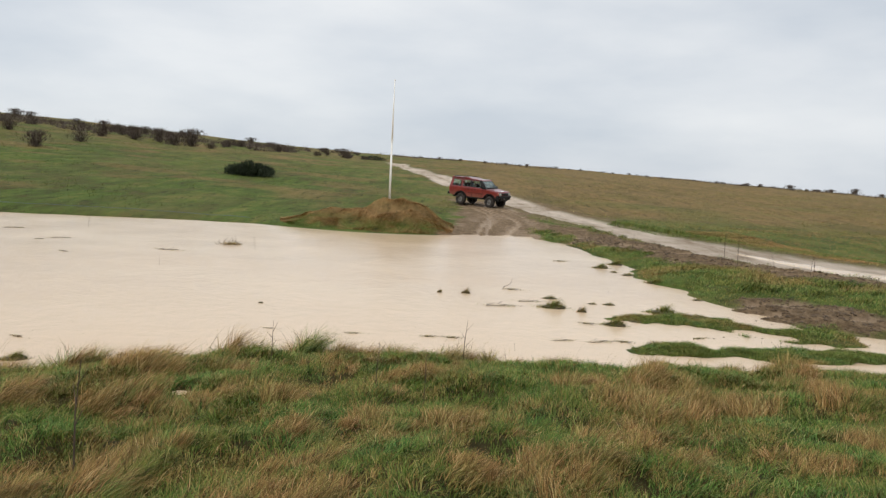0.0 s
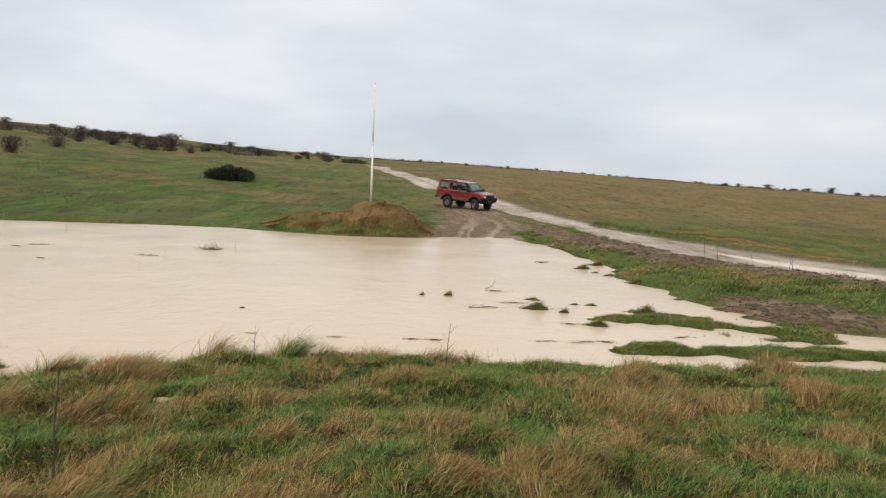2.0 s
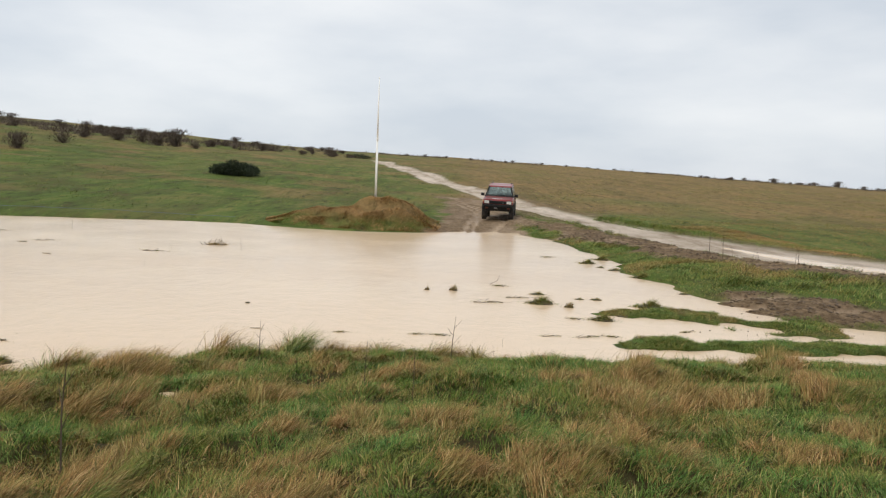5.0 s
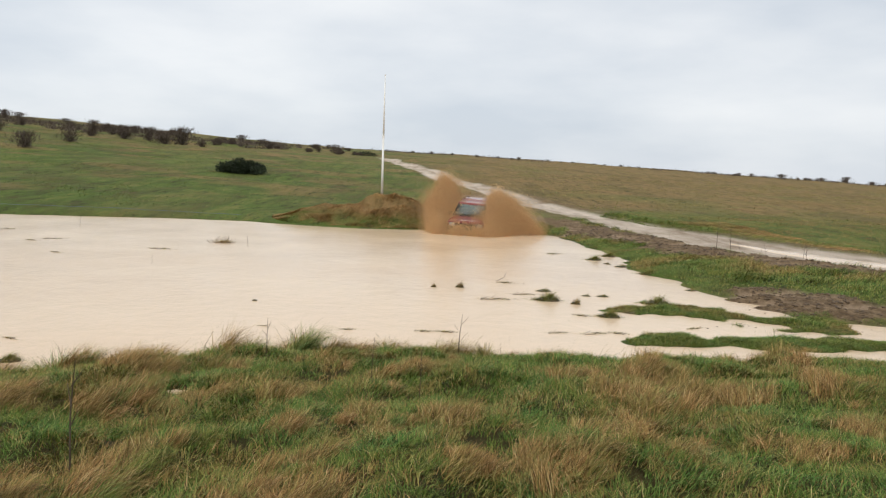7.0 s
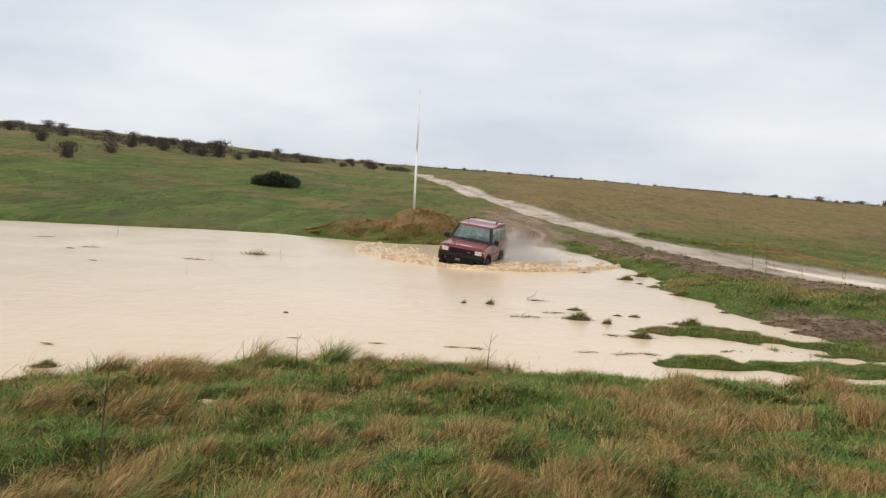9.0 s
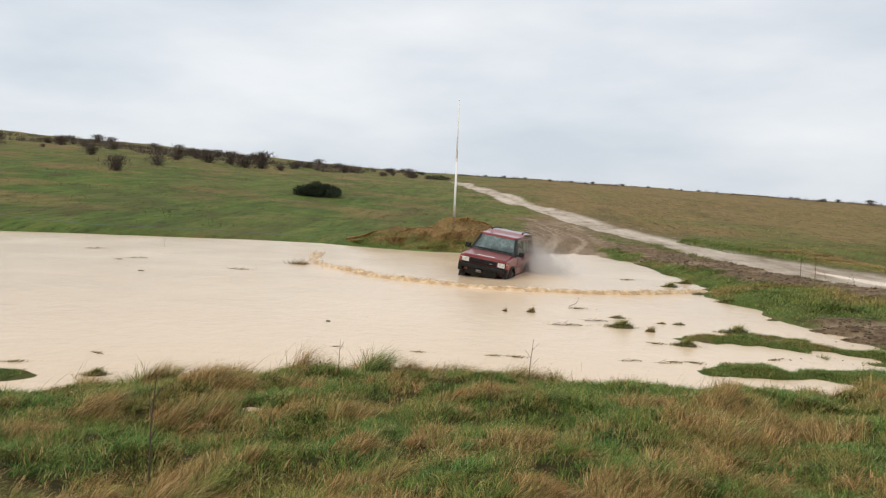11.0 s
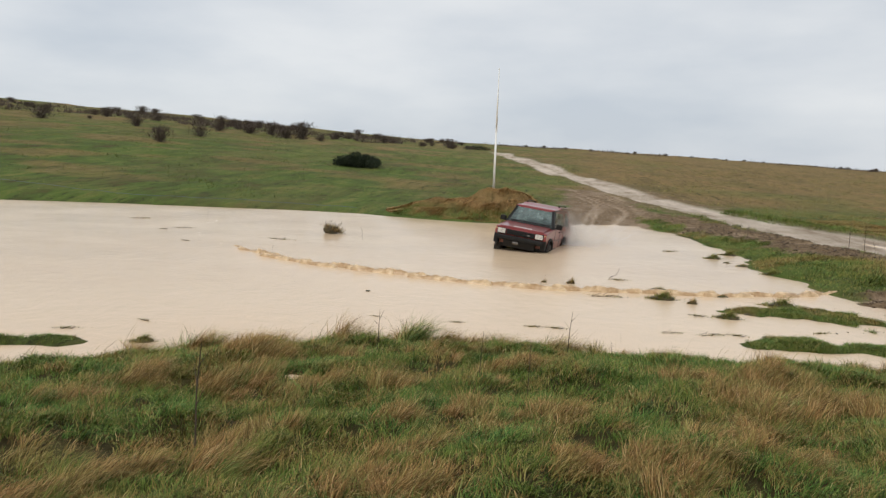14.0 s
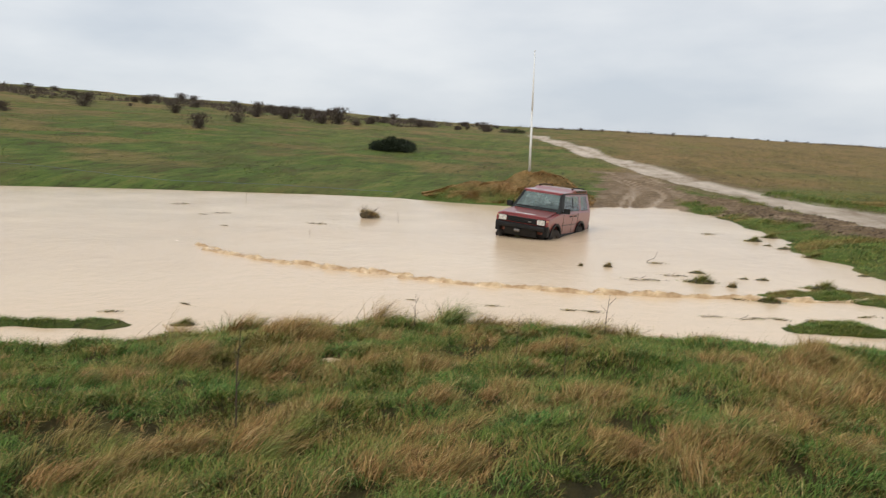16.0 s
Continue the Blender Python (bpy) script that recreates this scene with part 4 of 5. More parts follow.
tall, forked = stalk(0.75, 0.05, 3), stalk(1.0, 0.25, 6)
spots = [(tall, -2.22, 4.6, 1.0), (tall, 0.3, 9.0, 0.8), (tall, -0.55, 6.8, 0.6), (tall, -1.9, 8.6, 0.7), (forked, -0.1, 6.5, 0.5), (forked, 0.85, 9.2, 0.55), (forked, 10.4, 26.0, 1.1), (forked, 10.2, 23.4, 1.25),
         (tall, 11.2, 23.0, 1.0), (tall, 10.0, 27.2, 1.4), (forked, 10.6, 24.9, 0.8), (tall, 10.9, 22.6, 0.9), (forked, -0.04, 18.7, 0.38), (forked, 0.62, 18.8, 0.36), (tall, -14.6, 31.4, 0.6), (tall, -7.78, 20.95, 0.35), (forked, 1.28, 12.6, 0.3), (forked, 0.56, 12.3, 0.3), (tall, -6.4, 26.0, 0.6), (forked, -8.4, 25.0, 0.4), (tall, 9.8, 25.4, 1.3), (forked, 8.0, 27.6, 0.9), (tall, 7.4, 30, 1.0)]
used = set()
for i, (kind_, x, y, s) in enumerate(spots):
    m = pose(x, y, max(0, height_at(x, y)), 0, 0, i * 31 - 40) @ Matrix.Diagonal((s, s, s, 1))
    if kind_.name in used:
        copy_thing(kind_, m)
    else:
        kind_.matrix_basis = m
        used.add(kind_.name)

drift = empty("driftwood", pose(-7.65, 27.42, -0.2), "tangled brown roots and dead grass caught in the flood", "driftwood")
for i in range(26):
    bm = bmesh.new()
    a = rng.uniform(0, 6.28)
    p = Vector((rng.normal(0, 0.16), rng.normal(0, 0.14), rng.uniform(0.0, 0.15)))
    q = p + Vector((0.2 * math.cos(a), 0.16 * math.sin(a), rng.uniform(0.05, 0.30)))
    limb(bm, p, q, 0.010, 0.006, 4)
    limb(bm, q, q + Vector((rng.normal(0, 0.08), rng.normal(0, 0.08), rng.uniform(0.02, 0.16))), 0.006, 0.003, 4)
    part("root", bm, STEM, drift)
bm = bmesh.new()
bmesh.ops.create_icosphere(bm, subdivisions=3, radius=1, matrix=pose(0, 0, 0.02) @ Matrix.Diagonal((0.30, 0.22, 0.17, 1)))
for v in bm.verts:
    v.co *= 1 + 0.6 * noise.noise(v.co * 5) + 0.3 * noise.noise(v.co * 16)
part("root_ball", bm, CLOD, drift)
g = blades("dead_leaves", np.stack([rng.normal(0, 0.17, 700), rng.normal(0, 0.12, 700), np.full(700, 0.1)], -1), rng.uniform(0.12, 0.36, 700), rng.uniform(0.006, 0.014, 700), rng.normal(0.3, 1.2, 700), rng.uniform(0.7, 1.35, 700),
           rng.uniform(0.5, 1, 700), "", 2)
del g["kind"], g["category"]
g.parent = drift
twig = empty("floating_twig", pose(1.75, 20.2, 0.0, 0, 0, 20), "thin bent twig sticking out of the water", "twig")
bm = bmesh.new()
limb(bm, (-0.18, 0, -0.02), (0.08, 0, 0.08), 0.007, 0.005, 5)
limb(bm, (0.08, 0, 0.08), (0.16, 0.02, 0.24), 0.005, 0.002, 5)
part("stem", bm, STEM, twig)


def clod():
    bm = bmesh.new()
    bmesh.ops.create_icosphere(bm, subdivisions=2, radius=0.09, matrix=Matrix.Diagonal((1.3, 0.9, 0.55, 1)))
    for v in bm.verts:
        v.co *= 1 + 0.4 * noise.noise(v.co * 14)
    return tagged(part("mud_clod", bm, CLOD), "small dark wet clod of earth in shallow water", "clod", "clods in the water")


first = clod()
first.matrix_basis = pose(-3.75, 15.9, 0.005) @ Matrix.Diagonal((0.5, 0.5, 0.5, 1))
for i in range(110):
    if i < 30:
        f = rng.random()
        x, y = 5.2 + 3.6 * f + rng.normal(0, 0.15), 14.75 - 0.1 * f + rng.normal(0, 0.22) + (2.6 - 1.1 * f if i % 3 == 0 else 0)
    else:
        x, y = rng.uniform(-12, 5), 11.8 + 14 * rng.random() ** 1.6
    s = rng.uniform(0.2, 0.8) * (0.2 if i >= 30 else 0.5)
    copy_thing(first, pose(x, y, max(0.005, height_at(x, y)), 0, 0, i * 50) @ Matrix.Diagonal((2 * s, 2 * s, 2 * s, 1)) @ Matrix.Diagonal((0.5, 0.5, 0.5, 1)))

cable = empty("blue_rope", Matrix(), "pale blue rope lying on the grass along the shore", "rope")
bm = bmesh.new()
line = [(x, 38.75 + 0.5 * math.sin(x * 0.35) + 0.02 * (x + 26)) for x in np.arange(-34, -9, 1.0)]
for (ax, ay), (bx, by) in zip(line, line[1:]):
    limb(bm, (ax, ay, height_at(ax, ay) + 0.10), (bx, by, height_at(bx, by) + 0.10), 0.011, 0.011, 5)
part("strand", bm, ROPE, cable)


# ---- the red off-road car: x to its right, y ahead, z up from the ground ----
def bevelled(bm, width=0.02, segments=2):
    bmesh.ops.bevel(bm, geom=[e for e in bm.edges if e.calc_face_angle(0) > 0.5], offset=width, segments=segments, profile=0.6, affect="EDGES", clamp_overlap=True)
    return bm


def block(size, centre, rx=0, ry=0, rz=0, bev=0.015):
    bm = bmesh.new()
    bmesh.ops.create_cube(bm, size=1, matrix=pose(*centre, rx, ry, rz) @ Matrix.Diagonal((*size, 1)))
    return bevelled(bm, bev) if bev else bm


def prism(outline, x0, x1, bev=0.03, taper=0.0):
    """A side outline of (y, z) carried across from x0 to x1; taper draws its upper part in on both sides."""
    bm = bmesh.new()
    a = [bm.verts.new((x0, y, z)) for y, z in outline]
    b = [bm.verts.new((x1, y, z)) for y, z in outline]
    bm.faces.new(a), bm.faces.new(b[::-1])
    for i in range(len(outline)):
        j = (i + 1) % len(outline)
        bm.faces.new((a[i], b[i], b[j], a[j]))
    bmesh.ops.recalc_face_normals(bm, faces=bm.faces)
    return bevelled(bm, bev) if bev else bm


def arch(cy, r, z0, n=8):
    """Points of a wheel arch cut upward out of a sill at z0, from back to front."""
    cz = 0.44
    a0 = math.asin((z0 - cz) / r)
    return [(cy - r * math.cos(a), cz + r * math.sin(a)) for a in np.linspace(a0, math.pi - a0, n)]


def panel(corners, thick=0.012):
    """A flat pane between corners, given depth along its normal."""
    bm = bmesh.new()
    vs = [bm.verts.new(c) for c in corners]
    f = bm.faces.new(vs)
    f.normal_update()
    n = f.normal.copy()
    out = bmesh.ops.extrude_face_region(bm, geom=[f])
    for v in out["geom"]:
        if isinstance(v, bmesh.types.BMVert):
            v.co += n * thick
    bmesh.ops.recalc_face_normals(bm, faces=bm.faces)
    return bm


def lathe(profile, n=28, x=0.0):
    """A ring turned about the x axis from (x, radius) points."""
    bm = bmesh.new()
    rings = [[bm.verts.new((x + px, r * math.cos(6.28319 * i / n), r * math.sin(6.28319 * i / n))) for i in range(n)] for px, r in profile]
    for p, q in zip(rings, rings[1:]):
        for i in range(n):
            bm.faces.new((p[i], p[(i + 1) % n], q[(i + 1) % n], q[i]))
    bmesh.ops.recalc_face_normals(bm, faces=bm.faces)
    return bm


def tube(points, r, n=8):
    bm = bmesh.new()
    for a, b in zip(points, points[1:]):
        limb(bm, a, b, r, r, n)
    return bm


car = empty("off_road_car", pose(2.65, 58.6, 0.78, 0, 0, -122), "muddy red five-door off-road car with roof rails", "car")
sill = 0.62
shell = [(-2.28, 0.70), (-1.80, sill)] + arch(-1.27, 0.52, sill)[1:-1] + [(-0.77, sill), (0.75, sill)] + arch(1.27, 0.52, sill)[1:-1] + [(1.80, sill), (1.84, 0.84), (2.0, 0.88), (2.03, 0.98), (2.01, 1.10), (1.93, 1.17), (0.93, 1.30), (-2.30, 1.33), (-2.36, 1.0)]
part("body", prism(shell, -0.86, 0.86, 0.045), PAINT, car, "faded red panels with mud on the lower sides")
part("chassis", block((1.35, 3.9, 0.4), (0, -0.15, 0.72), bev=0.03), BLACK, car)

part("roof", prism([(0.44, 1.885), (0.38, 1.93), (-0.45, 1.955), (-0.75, 2.03), (-2.18, 2.02), (-2.27, 1.955), (-2.25, 1.885)], -0.67, 0.67, 0.045), PAINT, car, "red roof stepped up at the rear, paler with glare")
part("bonnet", prism([(1.96, 1.165), (1.91, 1.205), (1.0, 1.335), (0.96, 1.30)], -0.74, 0.74, 0.02), PAINT, car, "gently sloping red bonnet")
part("bonnet_lettering", block((0.62, 0.05, 0.006), (0, 1.80, 1.226), -8, 0, 0, 0), WHITE, car, "white lettering band on the bonnet edge")


def on_face(a, b, c, d, u0, u1, v0, v1):
    """Corners of a pane within the four corners a b (low), d c (high) of a sloping side."""
    a, b, c, d = map(Vector, (a, b, c, d))
    return [(a.lerp(b, u)).lerp(d.lerp(c, u), v) for u, v in ((u0, v0), (u1, v0), (u1, v1), (u0, v1))]


screen = ((-0.84, 0.95, 1.30), (0.84, 0.95, 1.30), (0.66, 0.42, 1.89), (-0.66, 0.42, 1.89))
part("windscreen", panel(on_face(*screen, 0.05, 0.95, 0.05, 0.95), 0.006), SCREEN, car, "rain-spotted windscreen with a pale reflection put into its colour").visible_shadow = False
for u0, u1, v0, v1 in ((0, 0.06, 0, 1), (0.94, 1, 0, 1), (0.06, 0.94, 0, 0.06), (0.06, 0.94, 0.93, 1)):
    part("screen_frame", panel(on_face(*screen, u0, u1, v0, v1), 0.05), PAINT if v0 > 0.5 else BLACK, car)
part("screen_seal", panel(on_face(*screen, 0.06, 0.94, 0.06, 0.085), -0.006), BLACK, car)
part("cabin_floor", block((1.62, 3.2, 0.02), (0, -0.68, 1.325), bev=0), BLACK, car)
part("dashboard", block((1.42, 0.38, 0.12), (0, 0.70, 1.36), bev=0.03), BLACK, car)
for xx, yy, ww in ((0.36, -0.18, 0.48), (-0.36, -0.18, 0.48), (0, -1.12, 1.2)):
    part("seat_back", block((ww, 0.14, 0.34), (xx, yy, 1.46), -12, 0, 0, 0.04), RUBBER, car)
part("tail_frame", panel([(-0.84, -2.30, 1.30), (0.84, -2.30, 1.30), (0.80, -2.29, 1.40), (-0.80, -2.29, 1.40)], 0.04), PAINT, car)
for s in (1, -1):
    side = ((s * 0.84, 0.95, 1.30), (s * 0.84, -2.30, 1.30), (s * 0.68, -2.22, 1.89), (s * 0.66, 0.42, 1.89))
    for u0, u1, v0, v1, mat in ((0, 0.10, 0, 1, BLACK), (0.36, 0.40, 0.10, 0.9, BLACK), (0.635, 0.68, 0.10, 0.9, PAINT), (0.93, 1, 0, 1, PAINT), (0.10, 0.93, 0, 0.10, PAINT), (0.10, 0.93, 0.90, 1, PAINT)):
        part("pillar" if u1 - u0 < 0.2 else "window_rail", panel(on_face(*side, u0, u1, v0, v1), 0.05 * s), mat, car)
    for u0, u1 in ((0.10, 0.36), (0.40, 0.635), (0.68, 0.93)):
        part("side_window", panel(on_face(*side, u0, u1, 0.10, 0.90), 0.006 * s), PANE, car).visible_shadow = False
        part("window_seal", panel(on_face(*side, u0, u1, 0.09, 0.125), -0.005 * s), BLACK, car)
    part("tail_pillar", panel([(s * 0.84, -2.30, 1.30), (s * 0.62, -2.30, 1.30), (s * 0.52, -2.22, 1.89), (s * 0.68, -2.22, 1.89)], 0.04 * s), PAINT, car)
    part("roof_gutter", tube([(s * 0.672, 0.43, 1.892), (s * 0.69, -2.22, 1.892)], 0.014, 6), BLACK, car)
    part("alpine_window", panel([(s * 0.674, -0.85, 1.95), (s * 0.674, -2.05, 1.95), (s * 0.674, -2.05, 2.0), (s * 0.674, -0.95, 2.0)], -0.006 * s), GLASS, car)
    rail = part("roof_rail", tube([(s * 0.58, -0.72, 2.0), (s * 0.58, -0.85, 2.075), (s * 0.58, -1.4, 2.085), (s * 0.58, -2.0, 2.07), (s * 0.58, -2.1, 2.0)], 0.018), BLACK, car)
    part("rail_foot", block((0.05, 0.12, 0.06), (s * 0.58, -0.8, 2.04), bev=0.01), BLACK, rail)
    mirror = part("door_mirror", block((0.20, 0.10, 0.17), (s * 0.98, 0.72, 1.40), 0, 0, s * -8, 0.025), BLACK, car)
    part("mirror_arm", block((0.14, 0.05, 0.05), (s * 0.90, 0.72, 1.35), bev=0.01), BLACK, mirror)
    lamp = part("headlight", block((0.25, 0.05, 0.155), (s * 0.63, 2.028, 1.03), bev=0.012), LENS, car, "square clear headlight")
    part("headlight_frame", block((0.29, 0.04, 0.19), (s * 0.63, 2.018, 1.03), bev=0.01), BLACK, lamp)
    part("wing_guard", block((0.16, 0.24, 0.26), (s * 0.785, 1.89, 0.74), bev=0.03), BLACK, car)
    part("indicator", block((0.075, 0.07, 0.15), (s * 0.815, 1.975, 1.03), 0, 0, s * -14, 0.012), AMBER, car)
    part("tail_light", block((0.12, 0.05, 0.30), (s * 0.74, -2.355, 1.10), bev=0.01), REDLENS, car)
    part("side_moulding", block((0.02, 1.42, 0.022), (s * 0.862, -0.02, 0.93), bev=0.008), BLACK, car)
    part("side_sill", block((0.08, 1.46, 0.10), (s * 0.83, 0.0, 0.60), bev=0.02), BLACK, car)
    for yy in (-0.42, 0.10):
        part("door_handle", block((0.03, 0.16, 0.04), (s * 0.884, yy - 0.15, 1.20), bev=0.008), BLACK, car)
    for yy in (0.62, -0.28, -0.86):
        part("door_gap", block((0.006, 0.012, 0.62), (s * 0.870, yy, 0.98), bev=0), BLACK, car)
    for cy in (1.27, -1.27):
        outer = arch(cy, 0.58, sill)
        inner = arch(cy, 0.515, sill)
        part("arch_flare", prism(outer + inner[::-1], s * 0.80, s * 0.90, 0), BLACK, car)
part("front_valance", block((1.735, 0.16, 0.20), (0, 1.935, 0.84), bev=0.03), BLACK, car)
grille = part("grille", block((0.94, 0.04, 0.17), (0, 2.02, 1.03), bev=0.01), BLACK, car)
for zz in (0.98, 1.03, 1.08):
    part("grille_bar", block((0.88, 0.02, 0.018), (0, 2.046, zz), bev=0.004), BLACK, grille)
part("grille_badge", block((0.10, 0.012, 0.035), (-0.28, 2.062, 1.01), bev=0.004), STEEL, grille)
bumper = part("front_bumper", block((1.58, 0.14, 0.13), (0, 2.06, 0.835), bev=0.035), BLACK, car, "black steel winch bumper")
part("skid_plate", block((1.06, 0.10, 0.24), (0, 1.98, 0.66), -14, 0, 0, 0.03), BLACK, bumper)
winch = part("winch", lathe([(-0.09, 0.0), (-0.09, 0.05), (0.09, 0.05), (0.09, 0.0)], 14), STEEL, bumper, "pale metal winch drum")
winch.location = (0.10, 2.07, 0.70)
part("plate", block((0.5, 0.015, 0.10), (0, 2.135, 0.84), bev=0.004), BLACK, bumper)
for s in (0.28, -0.22):
    part("wiper", tube([(s + 0.12, 0.98, 1.345), (s - 0.12, 0.80, 1.515), (s - 0.28, 0.70, 1.625)], 0.006, 5), BLACK, car)
part("rear_bumper", block((1.66, 0.18, 0.18), (0, -2.40, 0.76), bev=0.04), BLACK, car)
part("rear_window", panel([(-0.6, -2.305, 1.36), (0.6, -2.305, 1.36), (0.56, -2.255, 1.84), (-0.56, -2.255, 1.84)], 0.006), PANE, car).visible_shadow = False
spare = part("spare_wheel", lathe([(-0.11, 0.17), (-0.12, 0.30), (-0.08, 0.39), (0.08, 0.39), (0.12, 0.30), (0.11, 0.17), (0.05, 0.0)], 24), RUBBER, car)
spare.matrix_basis = pose(-0.15, -2.50, 1.08, 0, 0, 90)

wheels = []
for x, y in ((0.77, 1.27), (-0.77, 1.27), (0.77, -1.27), (-0.77, -1.27)):
    s = 1 if x > 0 else -1
    wheel = part("wheel", lathe([(s * 0.02, 0.0), (s * 0.02, 0.15), (-s * 0.04, 0.15), (-s * 0.04, 0.0)], 16), BLACK, car)
    part("tyre", lathe([(-0.13, 0.22), (-0.14, 0.33), (-0.12, 0.395), (-0.06, 0.415), (0.06, 0.415), (0.12, 0.395), (0.14, 0.33), (0.13, 0.22), (0, 0.20), (-0.13, 0.22)], 32), RUBBER, wheel, "chunky muddy tyre")
    bm = lathe([(s * 0.10, 0.235), (s * 0.09, 0.20), (s * 0.045, 0.17), (s * 0.06, 0.08), (s * 0.075, 0.0)], 24)
    part("rim", bm, STEEL, wheel, "dull steel rim")
    bm = bmesh.new()
    for i in range(22):
        a = 360 * i / 22
        bmesh.ops.create_cube(bm, size=1, matrix=pose(0, 0, 0, a) @ pose(0.065 * (-1) ** i, 0, 0.415, 0, 0, 20 * (-1) ** i) @ Matrix.Diagonal((0.11, 0.05, 0.03, 1)))
    tagged(part("tread_blocks", bm, RUBBER, wheel), kind="stuff")
    wheel.location = (x, y, 0.415)
    wheels.append((wheel, x, y))

# ---- how it drives: seconds, place, pitch, roll, heading ----
DRIVE = [(0, 2.60, 57.40, 0.80, -2.6, 1.8, -125), (1.5, 2.60, 57.40, 0.80, -2.6, 1.8, -126), (2, 2.98, 56.90, 0.77, -2.4, 1.6, -131), (2.5, 3.70, 56.40, 0.70, -1.4, 1.7, -141), (3, 4.40, 54.20, 0.64, -0.4, 1.8, -153),
         (3.5, 4.68, 51.90, 0.61, 0.3, 1.4, -168), (4, 4.70, 49.10, 0.57, 0.8, 0.9, -179.5), (5.2, 3.75, 44.60, 0.32, -1.5, -1.5, -189), (6, 2.60, 41.20, -0.10, -3.8, -4.5, -192), (6.3, 2.27, 40.30, -0.34, -4.4, -5.4, -193),
         (6.5, 2.25, 39.10, -0.42, -5.2, -4, -195), (7, 1.65, 36.90, -0.54, -2, -2.5, -191), (7.5, 1.14, 34.70, -0.58, 1.5, -1.2, -187), (8, 0.88, 32.20, -0.54, 2.1, -1, -191.5), (8.5, 0.47, 30.80, -0.50, 0.9, -3.8, -192.2),
         (9.5, -0.11, 29.30, -0.53, 0, -6.9, -193.8), (12, -0.62, 27.28, -0.49, 1.8, -7.9, -192), (13, -0.61, 27.03, -0.47, 2.1, -7.6, -191.9), (14, -0.63, 26.88, -0.54, 3.2, -6.9, -191.5), (15, -0.83, 26.06, -0.48, 3, -6.6, -191.3),
         (16, -1.40, 25.45, -0.52, 2.3, -4.6, -196.8)]


def drive_at(t):
    return [float(np.interp(t, [r[0] for r in DRIVE], [r[i] for r in DRIVE])) for i in range(1, 7)]


# ---- thrown water: clumps of drops that rise and fall, and the bow wave's crests ----
def drop_clump(name, count, spread, small, large, mat):
    """A cloud of little eight-sided drops."""
    c = rng.normal(0, 1, (count, 3)) * spread
    r = rng.uniform(small, large, count) * (1 + 1.5 * (rng.random(count) < 0.03))
    corner = np.array([(1, 0, 0), (-1, 0, 0), (0, 1, 0), (0, -1, 0), (0, 0, 1), (0, 0, -1)], float)
    v = (c[:, None] + r[:, None, None] * corner[None] * rng.uniform(0.6, 1.5, (count, 6, 1))).reshape(-1, 3)
    f = np.array([(0, 2, 4), (2, 1, 4), (1, 3, 4), (3, 0, 4), (2, 0, 5), (1, 2, 5), (3, 1, 5), (0, 3, 5)])
    return triangles(name, v, (f[None] + 6 * np.arange(count)[:, None, None]).reshape(-1, 3), mat)


FLIGHTS = []
fine_drops = [drop_clump("drops", 5200, (0.46, 0.40, 0.40), 0.004, 0.009, SPLASH).data for _ in range(4)]
thick_drops = [drop_clump("drops", 3000, (0.20, 0.20, 0.28), 0.006, 0.017, SPLASH).data for _ in range(4)]
shapes_low = [drop_clump("drops", 3200, (0.36, 0.28, 0.14), 0.005, 0.015, SPLASH).data for _ in range(3)]
for ob in [o for o in scene.objects if o.name.startswith("drops")]:
    bpy.data.objects.remove(ob)
# jets off the front wheels: side, clumps, first and last second, outward, forward and upward speed, each from least to most
JETS = [(1, 50, 6.0, 6.34, 1.0, 3.0, -0.6, 0.6, 2.6, 5.0), (1, 84, 6.22, 6.60, 0.7, 2.6, -0.2, 0.7, 4.0, 7.2), (1, 84, 6.55, 7.0, 0.2, 3.0, 0.0, 1.4, 2.0, 5.2),
        (-1, 64, 5.98, 6.36, 0.6, 3.0, -0.8, 0.4, 3.2, 5.8), (-1, 110, 6.52, 6.90, 0.4, 5.2, 0.0, 1.2, 2.6, 6.6), (-1, 90, 6.78, 7.12, 0.4, 6.0, -0.4, 1.2, 1.6, 4.6)]
for side in (1, -1):
    splash = empty("water_splash", Matrix(), "brown muddy water thrown up beside the car", "splash", "splashes beside the car")
    for s, count, first_t, last_t, out0, out1, on0, on1, up0, up1 in JETS:
        if s != side:
            continue
        for i in range(count):
            f = (i + rng.random()) / count
            t0 = first_t + (last_t - first_t) * rng.random()
            x, y, z, _, _, h = drive_at(t0)
            ahead, right_v = Vector((-math.sin(radians(h)), math.cos(radians(h)), 0)), Vector((math.cos(radians(h)), math.sin(radians(h)), 0))
            # the steeper a clump is thrown, the less it goes out
            v = right_v * s * (out0 + (out1 - out0) * f ** 1.5) + ahead * rng.uniform(on0, on1) + Vector((0, 0, (up1 - (up1 - up0) * f ** 1.3) * rng.uniform(0.62, 1.0)))
            p = Vector((x, y, 0)) + right_v * s * rng.uniform(0.85, 1.1) + ahead * rng.uniform(1.1, 1.8)
            ob = new("spray", (fine_drops if i % 5 < 2 else thick_drops)[i % 4])
            ob.parent = splash
            tagged(ob, kind="stuff")
            FLIGHTS.append((ob, t0, p, v, i * 67))
surge = empty("water_surge", Matrix(), "churned brown water pushed up before the car", "splash")
